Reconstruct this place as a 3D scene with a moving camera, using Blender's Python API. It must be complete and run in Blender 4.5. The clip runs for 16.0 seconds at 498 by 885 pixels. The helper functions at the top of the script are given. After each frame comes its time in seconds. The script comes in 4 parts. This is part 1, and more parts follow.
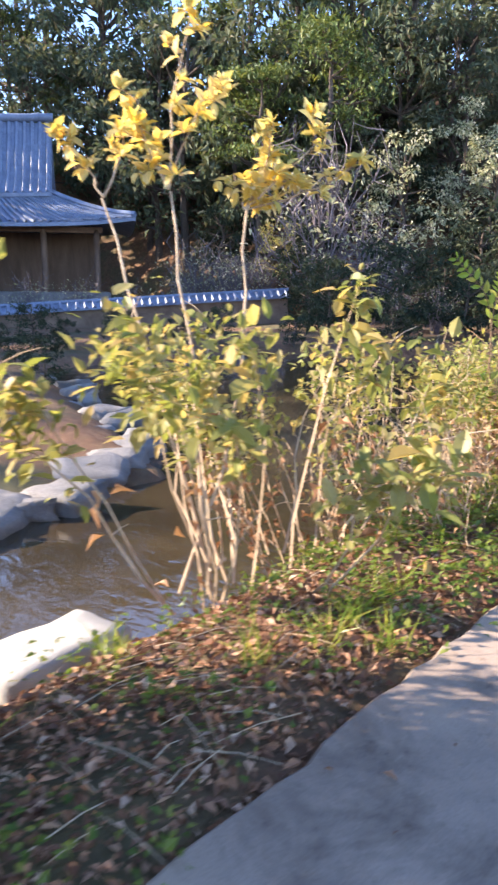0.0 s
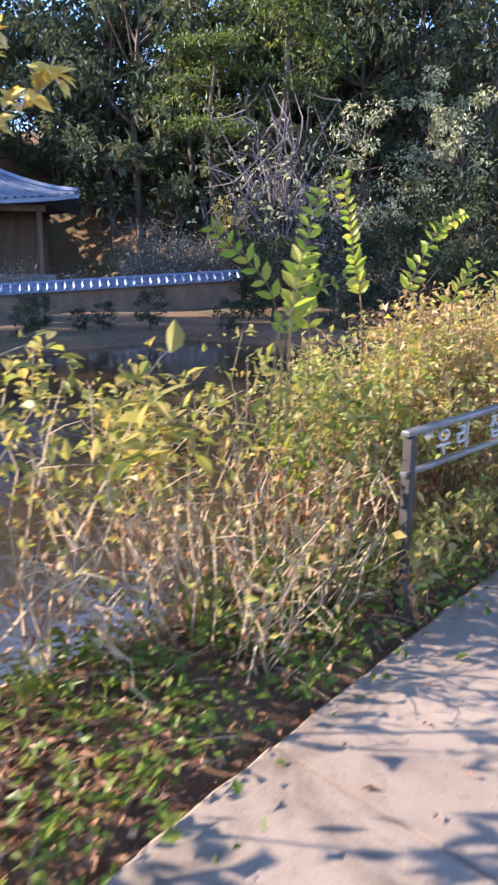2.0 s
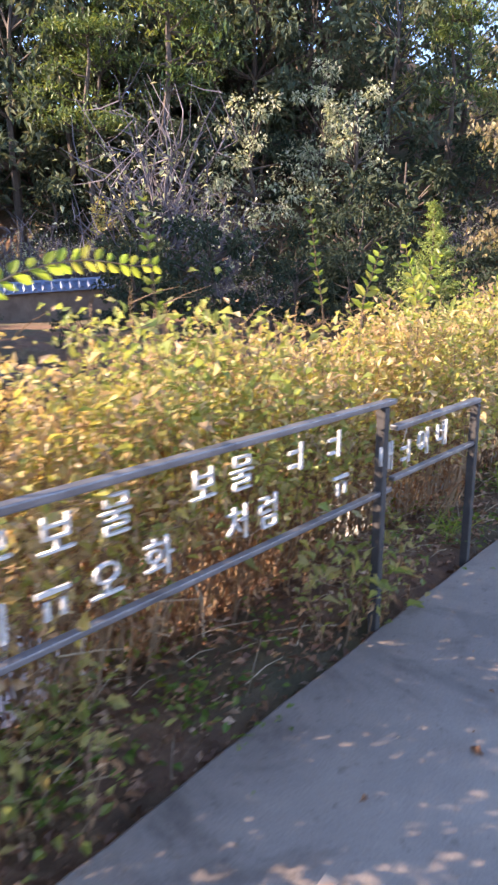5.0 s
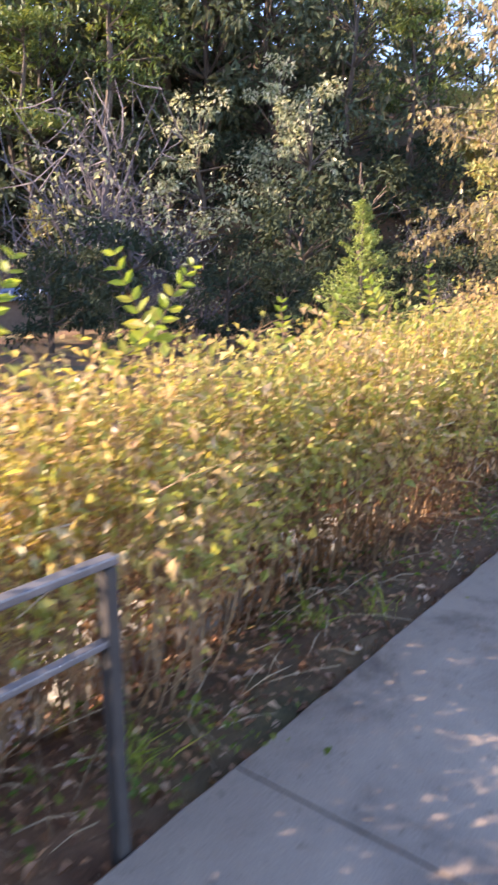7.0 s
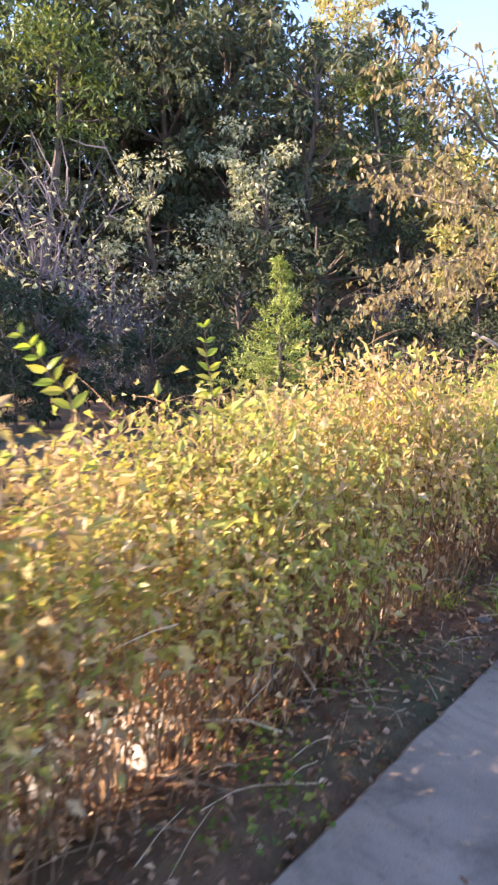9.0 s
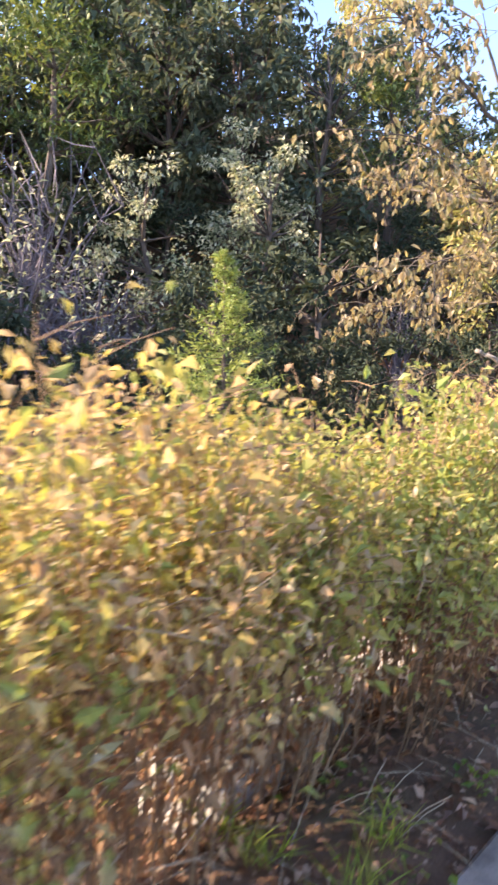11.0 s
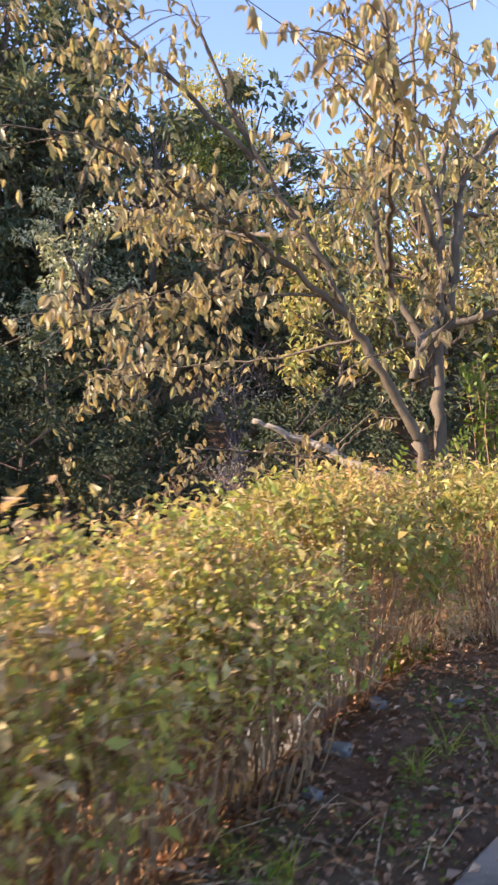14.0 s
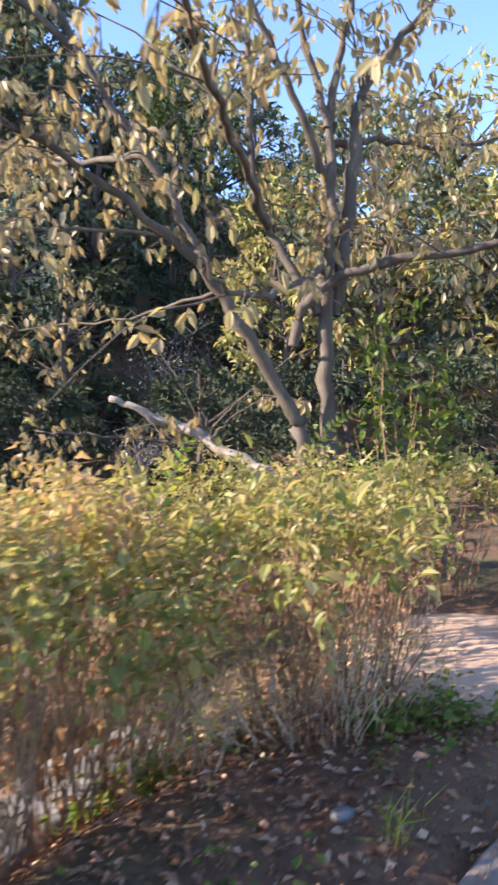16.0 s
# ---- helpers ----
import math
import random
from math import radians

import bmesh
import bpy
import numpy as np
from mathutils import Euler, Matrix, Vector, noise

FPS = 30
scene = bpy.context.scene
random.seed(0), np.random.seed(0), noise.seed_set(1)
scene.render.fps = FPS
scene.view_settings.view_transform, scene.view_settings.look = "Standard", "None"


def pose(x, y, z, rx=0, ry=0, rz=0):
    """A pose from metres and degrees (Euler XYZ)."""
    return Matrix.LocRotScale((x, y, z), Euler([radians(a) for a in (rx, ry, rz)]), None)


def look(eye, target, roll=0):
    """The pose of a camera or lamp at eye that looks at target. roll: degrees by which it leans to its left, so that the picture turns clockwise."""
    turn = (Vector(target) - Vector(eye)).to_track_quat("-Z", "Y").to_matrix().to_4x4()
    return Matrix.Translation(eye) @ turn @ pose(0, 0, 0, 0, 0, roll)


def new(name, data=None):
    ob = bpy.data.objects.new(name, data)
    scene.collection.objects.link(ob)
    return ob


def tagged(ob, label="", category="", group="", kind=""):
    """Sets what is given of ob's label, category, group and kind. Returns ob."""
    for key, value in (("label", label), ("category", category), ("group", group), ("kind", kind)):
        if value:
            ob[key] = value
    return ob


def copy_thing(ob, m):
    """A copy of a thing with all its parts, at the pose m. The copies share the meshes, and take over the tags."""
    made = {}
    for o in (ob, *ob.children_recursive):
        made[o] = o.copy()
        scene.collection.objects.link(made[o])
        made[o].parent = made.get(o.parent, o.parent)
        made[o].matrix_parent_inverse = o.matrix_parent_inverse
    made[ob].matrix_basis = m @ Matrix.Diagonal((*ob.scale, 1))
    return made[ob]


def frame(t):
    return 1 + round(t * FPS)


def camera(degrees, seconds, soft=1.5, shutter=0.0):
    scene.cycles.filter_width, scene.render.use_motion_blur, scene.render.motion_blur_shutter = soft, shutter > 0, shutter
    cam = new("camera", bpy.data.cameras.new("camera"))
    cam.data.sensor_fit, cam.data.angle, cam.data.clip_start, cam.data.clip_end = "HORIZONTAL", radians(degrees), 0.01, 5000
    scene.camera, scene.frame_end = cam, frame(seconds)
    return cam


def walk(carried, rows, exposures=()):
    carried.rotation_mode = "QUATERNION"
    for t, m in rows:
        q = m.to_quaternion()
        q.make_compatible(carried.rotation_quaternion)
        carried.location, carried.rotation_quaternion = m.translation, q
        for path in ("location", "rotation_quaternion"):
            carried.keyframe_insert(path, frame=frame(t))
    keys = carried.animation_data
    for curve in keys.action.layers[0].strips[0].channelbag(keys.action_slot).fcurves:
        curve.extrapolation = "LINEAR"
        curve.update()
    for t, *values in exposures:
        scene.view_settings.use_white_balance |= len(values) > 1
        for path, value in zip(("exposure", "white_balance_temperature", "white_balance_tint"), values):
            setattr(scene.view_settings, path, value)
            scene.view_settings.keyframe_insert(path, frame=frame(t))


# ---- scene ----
cam = camera(38.0, 16.0, 2.4, 0.5)
PATH = [
    (0, (0.102, -0.025, 1.427), (-1.275, 1.364, 1.01), 0.5),
    (0.5, (0.112, 0.532, 1.412), (-1.236, 1.944, 0.978), 0.7),
    (1, (0.046, 1.084, 1.421), (-1.288, 2.5, 0.957), 0.5),
    (1.5, (0.017, 1.689, 1.412), (-1.317, 3.102, 0.937), 0.0),
    (2, (-0.01, 2.225, 1.457), (-1.353, 3.633, 0.992), 0.4),
    (2.5, (-0.074, 2.798, 1.474), (-1.421, 4.196, 0.994), -0.4),
    (3, (-0.086, 3.359, 1.481), (-1.416, 4.766, 0.98), -0.2),
    (3.5, (-0.165, 3.899, 1.507), (-1.445, 5.356, 1.02), -0.3),
    (4, (-0.105, 4.495, 1.508), (-1.342, 6.001, 1.06), -0.5),
    (4.2, (-0.12, 4.696, 1.496), (-1.334, 6.225, 1.064), 0.1),
    (6.3, (-0.107, 7.202, 1.585), (-1.343, 8.694, 1.09), 0.1),
    (6.5, (-0.145, 7.439, 1.581), (-1.381, 8.935, 1.096), -0.2),
    (7, (-0.145, 8.076, 1.597), (-1.344, 9.615, 1.16), -0.3),
    (7.5, (-0.156, 8.731, 1.626), (-1.31, 10.321, 1.251), -0.9),
    (8, (-0.203, 9.385, 1.638), (-1.329, 11.008, 1.326), -1.4),
    (10.3, (-0.555, 12.348, 1.527), (-1.85, 13.854, 1.29), 2.0),
    (10.5, (-0.578, 12.595, 1.546), (-1.873, 14.1, 1.311), 1.9),
    (11, (-0.643, 13.217, 1.584), (-1.914, 14.747, 1.368), 1.2),
    (11.5, (-0.67, 13.899, 1.585), (-1.883, 15.479, 1.406), 0.3),
    (12, (-0.64, 14.553, 1.585), (-1.801, 16.178, 1.486), -0.3),
    (12.5, (-0.551, 15.198, 1.614), (-1.673, 16.853, 1.597), -0.9),
    (13, (-0.491, 15.81, 1.577), (-1.583, 17.485, 1.608), -1.7),
    (13.5, (-0.41, 16.444, 1.553), (-1.496, 18.122, 1.581), -2.2),
    (14, (-0.409, 17.105, 1.513), (-1.489, 18.789, 1.53), -2.5),
    (14.5, (-0.29, 17.711, 1.512), (-1.369, 19.395, 1.521), -2.8),
    (15, (-0.27, 18.39, 1.487), (-1.361, 20.067, 1.478), -2.4),
    (15.5, (-0.166, 19.056, 1.474), (-1.284, 20.714, 1.448), -2.4),
    (16, (-0.139, 19.617, 1.531), (-1.209, 21.306, 1.486), -2.1),
]
walk(cam, [(t, look(eye, target, roll)) for t, eye, target, roll in PATH], [(0, 2.2, 6500, 19), (1.2, 2.0, 6200, 18), (2.5, 2.05, 6200, 20), (4, 2.2, 6500, 22), (6.5, 2.4, 7300, 25), (8, 2.4, 7200, 25), (10.5, 2.45, 7000, 25), (12, 2.1, 7000, 24), (14, 1.95, 7300, 23), (16, 1.95, 6200, 20)])

# ---- world, sun, exposure ----
SUN_AZ, SUN_EL = math.atan2(-0.75, -0.66), radians(27)
world = bpy.data.worlds.new("sky")
scene.world = world
world.use_nodes = True
sky = world.node_tree.nodes.new("ShaderNodeTexSky")
sky.sky_type, sky.sun_disc = "NISHITA", False
sky.sun_elevation, sky.sun_rotation = SUN_EL, SUN_AZ % (2 * math.pi)
sky.ozone_density, sky.dust_density, sky.altitude = 3.0, 0.0, 2200
world.node_tree.links.new(sky.outputs[0], world.node_tree.nodes["Background"].inputs[0])
world.node_tree.nodes["Background"].inputs[1].default_value = 0.15
sun_data = bpy.data.lights.new("sun", "SUN")
sun_data.energy, sun_data.angle, sun_data.color = 4.7, radians(0.53), (1.0, 0.87, 0.68)
sun = new("sun", sun_data)
sun_from = Vector((math.sin(SUN_AZ) * math.cos(SUN_EL), math.cos(SUN_AZ) * math.cos(SUN_EL), math.sin(SUN_EL)))
sun.matrix_world = look(sun_from * 60, (0, 0, 0))

# ---- materials ----


def shader(name):
    m = bpy.data.materials.new(name)
    m.use_nodes = True
    nt = m.node_tree
    return m, nt, nt.nodes["Principled BSDF"], nt.nodes["Material Output"]


def ramp(nt, stops, source, mode="LINEAR"):
    r = nt.nodes.new("ShaderNodeValToRGB")
    r.color_ramp.interpolation = mode
    els = r.color_ramp.elements
    while len(els) < len(stops):
        els.new(0.5)
    for e, (p, c) in zip(els, stops):
        e.position, e.color = p, (*c, 1)
    nt.links.new(source, r.inputs[0])
    return r.outputs[0]


def noise_tex(nt, scale, detail=6.0, rough=0.6, distort=0.0, stretch=None):
    co = nt.nodes.new("ShaderNodeTexCoord")
    n = nt.nodes.new("ShaderNodeTexNoise")
    n.inputs["Scale"].default_value, n.inputs["Detail"].default_value = scale, detail
    n.inputs["Roughness"].default_value, n.inputs["Distortion"].default_value = rough, distort
    if stretch:
        mp = nt.nodes.new("ShaderNodeMapping")
        mp.inputs["Scale"].default_value = stretch
        nt.links.new(co.outputs["Object"], mp.inputs[0])
        nt.links.new(mp.outputs[0], n.inputs["Vector"])
    else:
        nt.links.new(co.outputs["Object"], n.inputs["Vector"])
    return n.outputs["Fac"]


def mixed(nt, fac, a, b, kind="MIX"):
    n = nt.nodes.new("ShaderNodeMix")
    n.data_type, n.blend_type = "RGBA", kind
    for i, v in ((0, fac), (6, a), (7, b)):
        if isinstance(v, (int, float)):
            n.inputs[i].default_value = v
        elif isinstance(v, tuple):
            n.inputs[i].default_value = (*v, 1)
        else:
            nt.links.new(v, n.inputs[i])
    return n.outputs[2]


def bump(nt, height, strength, dist, target):
    b = nt.nodes.new("ShaderNodeBump")
    b.inputs["Strength"].default_value, b.inputs["Distance"].default_value = strength, dist
    nt.links.new(height, b.inputs["Height"])
    nt.links.new(b.outputs[0], target.inputs["Normal"])


def half(nt, value):
    n = nt.nodes.new("ShaderNodeMath")
    n.operation = "MULTIPLY"
    nt.links.new(value, n.inputs[0])
    n.inputs[1].default_value = 0.5
    return n.outputs[0]


def leaf_material(name, stops, through_light=0.45, rough=0.45, patch=()):
    """Leaves whose colour differs leaf by leaf, and which let light through."""
    m, nt, p, out = shader(name)
    g = nt.nodes.new("ShaderNodeNewGeometry")
    col = ramp(nt, stops, g.outputs["Random Per Island"])
    col = mixed(nt, 0.35, col, ramp(nt, [(0.3, (0.55, 0.5, 0.45)), (0.7, (1.15, 1.1, 1.0))], noise_tex(nt, 9.0, 3)), "MULTIPLY")
    if patch:
        info = nt.nodes.new("ShaderNodeObjectInfo")
        add = nt.nodes.new("ShaderNodeMath")
        add.operation = "ADD"
        nt.links.new(noise_tex(nt, 2.2, 3, 0.6, 0.5), add.inputs[0])
        nt.links.new(info.outputs["Random"], add.inputs[1])
        for lo, hi, tone in patch:
            col = mixed(nt, ramp(nt, [(0.0, (0, 0, 0)), (lo / 2, (0, 0, 0)), ((lo + hi) / 4, (0.75, 0.75, 0.75)), (hi / 2, (0, 0, 0))], half(nt, add.outputs[0])), col, tone)
    nt.links.new(col, p.inputs["Base Color"])
    p.inputs["Roughness"].default_value = rough
    p.inputs["Specular IOR Level"].default_value = 0.35 if rough < 0.7 else 0.15
    t = nt.nodes.new("ShaderNodeBsdfTranslucent")
    nt.links.new(mixed(nt, 1.0, col, (1.25, 1.2, 0.8), "MULTIPLY"), t.inputs[0])
    mx = nt.nodes.new("ShaderNodeMixShader")
    mx.inputs[0].default_value = through_light
    nt.links.new(p.outputs[0], mx.inputs[1])
    nt.links.new(t.outputs[0], mx.inputs[2])
    nt.links.new(mx.outputs[0], out.inputs[0])
    return m


def plain_material(name, stops, scale=4.0, rough=0.8, relief=0.3, grain=60.0, metal=0.0, dist=0.02, stretch=None, stain=None):
    """A rough surface: broad blotches, finer grain over them, and a relief of both."""
    m, nt, p, out = shader(name)
    a = noise_tex(nt, scale, 7, 0.62, 0.3, stretch)
    b = noise_tex(nt, grain, 5, 0.65)
    col = ramp(nt, stops, a)
    col = mixed(nt, 0.5, col, ramp(nt, [(0.3, (0.6, 0.6, 0.6)), (0.7, (1.25, 1.25, 1.25))], b), "MULTIPLY")
    if stain:
        blot = ramp(nt, [(0.36, (0.44, 0.41, 0.39)), (0.5, (0.95, 0.94, 0.93)), (0.66, (1.12, 1.11, 1.08))], noise_tex(nt, stain, 9, 0.72, 0.8))
        col = mixed(nt, 0.9, col, blot, "MULTIPLY")
        spot = ramp(nt, [(0.60, (1, 1, 1)), (0.70, (0.6, 0.57, 0.54))], noise_tex(nt, stain * 14, 4, 0.6))
        col = mixed(nt, 0.7, col, spot, "MULTIPLY")
    nt.links.new(col, p.inputs["Base Color"])
    p.inputs["Roughness"].default_value, p.inputs["Metallic"].default_value = rough, metal
    h = nt.nodes.new("ShaderNodeMath")
    h.operation = "MULTIPLY_ADD"
    nt.links.new(b, h.inputs[0])
    h.inputs[1].default_value = 0.5
    nt.links.new(a, h.inputs[2])
    bump(nt, h.outputs[0], relief, dist, p)
    return m


GOLD = leaf_material("hedge_leaf", [(0.0, (0.546, 0.428, 0.106)), (0.22, (0.390, 0.373, 0.097)), (0.45, (0.234, 0.290, 0.075)), (0.62, (0.598, 0.455, 0.212)), (0.8, (0.364, 0.234, 0.150)), (1.0, (0.640, 0.524, 0.340))], 0.45, 0.45, ((0.35, 0.75, (0.22, 0.29, 0.08)), (0.85, 1.05, (0.44, 0.29, 0.16)), (1.1, 1.4, (0.28, 0.32, 0.10))))
GREEN = leaf_material("green_leaf", [(0.0, (0.070, 0.133, 0.022)), (0.5, (0.140, 0.204, 0.037)), (1.0, (0.211, 0.225, 0.052))], 0.5)
OLIVE = leaf_material("olive_leaf", [(0.0, (0.185, 0.222, 0.057)), (0.4, (0.286, 0.290, 0.091)), (0.75, (0.386, 0.341, 0.148)), (1.0, (0.420, 0.307, 0.114))], 0.5)
FRESH = leaf_material("fresh_leaf", [(0.0, (0.200, 0.310, 0.045)), (0.5, (0.270, 0.344, 0.054)), (1.0, (0.360, 0.361, 0.081))], 0.55, 0.35)
YELLOW = leaf_material("yellow_leaf", [(0.0, (0.66, 0.46, 0.08)), (0.35, (0.74, 0.60, 0.22)), (0.65, (0.72, 0.62, 0.36)), (0.85, (0.50, 0.47, 0.16)), (1.0, (0.56, 0.42, 0.14))], 0.45, 0.4)
DRY = leaf_material("dry_leaf", [(0.0, (0.168, 0.081, 0.042)), (0.4, (0.288, 0.141, 0.068)), (0.75, (0.396, 0.227, 0.125)), (1.0, (0.504, 0.324, 0.198))], 0.25, 0.6)
LITTER = leaf_material("litter_leaf", [(0.0, (0.121, 0.055, 0.031)), (0.45, (0.228, 0.112, 0.062)), (0.8, (0.377, 0.199, 0.114)), (1.0, (0.544, 0.378, 0.269))], 0.1, 0.6)
HANGING = leaf_material("hanging_leaf", [(0.0, (0.283, 0.204, 0.112)), (0.35, (0.393, 0.314, 0.177)), (0.6, (0.283, 0.266, 0.130)), (0.82, (0.457, 0.377, 0.233)), (1.0, (0.204, 0.149, 0.094))], 0.45, 0.4)
WOODS = leaf_material("woods_leaf", [(0.0, (0.075, 0.103, 0.070)), (0.5, (0.100, 0.128, 0.084)), (0.85, (0.135, 0.150, 0.095)), (1.0, (0.180, 0.160, 0.110))], 0.25, 0.75)
# The woods leaf darkened: shade at the hill's foot put into its colour.
SHADED_WOODS = leaf_material("shaded_woods_leaf", [(0.0, (0.030, 0.046, 0.030)), (0.6, (0.046, 0.062, 0.038)), (1.0, (0.075, 0.085, 0.050))], 0.15, 0.8)
PALE = leaf_material("pale_leaf", [(0.0, (0.171, 0.209, 0.128)), (0.5, (0.376, 0.402, 0.254)), (1.0, (0.684, 0.643, 0.492))], 0.3, 0.35)
NEEDLE = leaf_material("pine_needle", [(0.0, (0.052, 0.091, 0.029)), (0.6, (0.117, 0.166, 0.050)), (1.0, (0.233, 0.255, 0.071))], 0.25, 0.5)
CEDAR = leaf_material("cedar_leaf", [(0.0, (0.131, 0.209, 0.053)), (0.5, (0.262, 0.335, 0.090)), (1.0, (0.420, 0.446, 0.150))], 0.3, 0.5)
AUTUMN = leaf_material("autumn_leaf", [(0.0, (0.36, 0.34, 0.12)), (0.4, (0.30, 0.33, 0.12)), (0.75, (0.46, 0.39, 0.17)), (1.0, (0.40, 0.27, 0.13))], 0.35, 0.6)
BARK = plain_material("pale_bark", [(0.3, (0.045, 0.033, 0.023)), (0.55, (0.103, 0.081, 0.058)), (0.75, (0.151, 0.123, 0.095))], 7.0, 0.85, 0.6, 70.0, stretch=(1, 1, 0.35))
STEM = plain_material("stem_bark", [(0.3, (0.134, 0.074, 0.042)), (0.6, (0.252, 0.156, 0.083)), (0.8, (0.337, 0.235, 0.133))], 6.0, 0.8, 0.3, 90.0)
STRAW = plain_material("dead_twig", [(0.3, (0.28, 0.19, 0.12)), (0.6, (0.46, 0.35, 0.23)), (0.8, (0.60, 0.49, 0.35))], 6.0, 0.8, 0.3, 90.0)
DARK_BARK = plain_material("dark_bark", [(0.3, (0.05, 0.035, 0.028)), (0.6, (0.11, 0.08, 0.06)), (0.8, (0.20, 0.15, 0.11))], 5.0, 0.9, 0.6, 60.0, stretch=(1, 1, 0.3))
DEADWOOD = plain_material("dead_wood", [(0.3, (0.15, 0.125, 0.10)), (0.6, (0.26, 0.225, 0.185)), (0.8, (0.36, 0.32, 0.27))], 7.0, 0.85, 0.6, 70.0, stretch=(1, 1, 0.35))
GREY_TWIG = plain_material("grey_twig", [(0.3, (0.097, 0.080, 0.090)), (0.6, (0.166, 0.141, 0.156)), (0.8, (0.235, 0.201, 0.217))], 5.0, 0.9, 0.3, 80.0)
EARTH = plain_material("earth_wall", [(0.3, (0.13, 0.085, 0.06)), (0.6, (0.20, 0.135, 0.095)), (0.8, (0.26, 0.18, 0.13))], 2.0, 0.9, 0.3, 60.0)
GRANITE = plain_material("granite", [(0.25, (0.240, 0.224, 0.200)), (0.5, (0.368, 0.352, 0.320)), (0.75, (0.480, 0.456, 0.416))], 3.0, 0.8, 0.5, 140.0)
ROCK = plain_material("rock", [(0.25, (0.104, 0.100, 0.096)), (0.5, (0.192, 0.184, 0.176)), (0.75, (0.288, 0.272, 0.256))], 3.0, 0.85, 0.7, 50.0, dist=0.05)
CONCRETE = plain_material("path_concrete", [(0.25, (0.150, 0.115, 0.091)), (0.42, (0.235, 0.184, 0.146)), (0.58, (0.290, 0.228, 0.179)), (0.75, (0.360, 0.288, 0.226))], 0.9, 0.85, 0.5, 110.0, dist=0.01, stain=1.3)
SAND = plain_material("pale_sand", [(0.25, (0.34, 0.22, 0.145)), (0.5, (0.46, 0.31, 0.21)), (0.75, (0.55, 0.40, 0.28))], 2.0, 0.9, 0.4, 120.0)
STEEL = plain_material("painted_steel", [(0.3, (0.026, 0.022, 0.021)), (0.6, (0.042, 0.036, 0.034)), (0.8, (0.07, 0.050, 0.038))], 9.0, 0.8, 0.2, 150.0, 0.0, 0.004)
RAIL = plain_material("rail_steel", [(0.3, (0.085, 0.085, 0.095)), (0.55, (0.15, 0.15, 0.165)), (0.8, (0.21, 0.205, 0.215))], 7.0, 0.4, 0.2, 150.0, 0.45, 0.004)
LETTER = plain_material("white_letter", [(0.3, (0.379, 0.367, 0.354)), (0.6, (0.465, 0.459, 0.447)), (0.8, (0.501, 0.496, 0.490))], 6.0, 0.45, 0.1, 120.0, 0.0, 0.002)
# Grey tile with the blue of the skylight put into its colour.
ROOF_TILE = plain_material("roof_tile", [(0.3, (0.10, 0.13, 0.20)), (0.55, (0.16, 0.20, 0.29)), (0.8, (0.24, 0.28, 0.38))], 2.0, 0.5, 0.3, 30.0)
TIMBER = plain_material("old_timber", [(0.3, (0.10, 0.06, 0.04)), (0.6, (0.18, 0.11, 0.075)), (0.8, (0.25, 0.17, 0.12))], 2.0, 0.8, 0.3, 40.0, stretch=(1, 1, 0.2))
PLASTER = plain_material("plaster", [(0.3, (0.40, 0.36, 0.30)), (0.6, (0.55, 0.50, 0.44)), (0.8, (0.62, 0.58, 0.52))], 2.0, 0.9, 0.2, 60.0)


def ground_material():
    m, nt, p, out = shader("ground_soil")
    a, b, c = noise_tex(nt, 0.5, 8, 0.65), noise_tex(nt, 6.0, 8, 0.7), noise_tex(nt, 70.0, 4, 0.7)
    soil = ramp(nt, [(0.25, (0.095, 0.044, 0.024)), (0.5, (0.160, 0.082, 0.043)), (0.75, (0.25, 0.14, 0.075))], b)
    moss = ramp(nt, [(0.3, (0.06, 0.055, 0.025)), (0.7, (0.13, 0.115, 0.05))], b)
    col = mixed(nt, ramp(nt, [(0.45, (0, 0, 0)), (0.62, (1, 1, 1))], a), soil, moss)
    col = mixed(nt, 0.6, col, ramp(nt, [(0.3, (0.5, 0.5, 0.5)), (0.7, (1.35, 1.3, 1.25))], c), "MULTIPLY")
    nt.links.new(col, p.inputs["Base Color"])
    p.inputs["Roughness"].default_value = 0.95
    bump(nt, c, 0.8, 0.03, p)
    return m


def water_material():
    m, nt, p, out = shader("pond_water")
    nt.links.new(ramp(nt, [(0.35, (0.030, 0.022, 0.013)), (0.65, (0.055, 0.04, 0.022))], noise_tex(nt, 0.8, 4)), p.inputs["Base Color"])
    p.inputs["Roughness"].default_value, p.inputs["IOR"].default_value = 0.02, 2.0
    bump(nt, noise_tex(nt, 5.0, 3, 0.5, 0.4, (1.0, 2.2, 1.0)), 0.10, 0.05, p)
    return m


SOIL, WATER = ground_material(), water_material()

# ---- mesh helpers ----


class Geo:
    """Gathers points and triangles of one mesh."""

    def __init__(self):
        self.v, self.f, self.n = [], [], 0

    def add(self, v, f):
        v, f = np.asarray(v, float).reshape(-1, 3), np.asarray(f, int).reshape(-1, 3)
        self.v.append(v), self.f.append(f + self.n)
        self.n += len(v)

    def mesh(self, name, mat, smooth=False):
        v, f = np.concatenate(self.v), np.concatenate(self.f)
        me = bpy.data.meshes.new(name)
        me.vertices.add(len(v)), me.loops.add(f.size), me.polygons.add(len(f))
        me.vertices.foreach_set("co", v.ravel())
        me.loops.foreach_set("vertex_index", f.ravel().astype(np.int32))
        me.polygons.foreach_set("loop_start", np.arange(0, f.size, 3, dtype=np.int32))
        me.polygons.foreach_set("use_smooth", np.full(len(f), smooth))
        me.update(calc_edges=True)
        me.materials.append(mat)
        return me


def unit(a):
    return a / np.maximum(np.linalg.norm(a, axis=-1, keepdims=True), 1e-9)


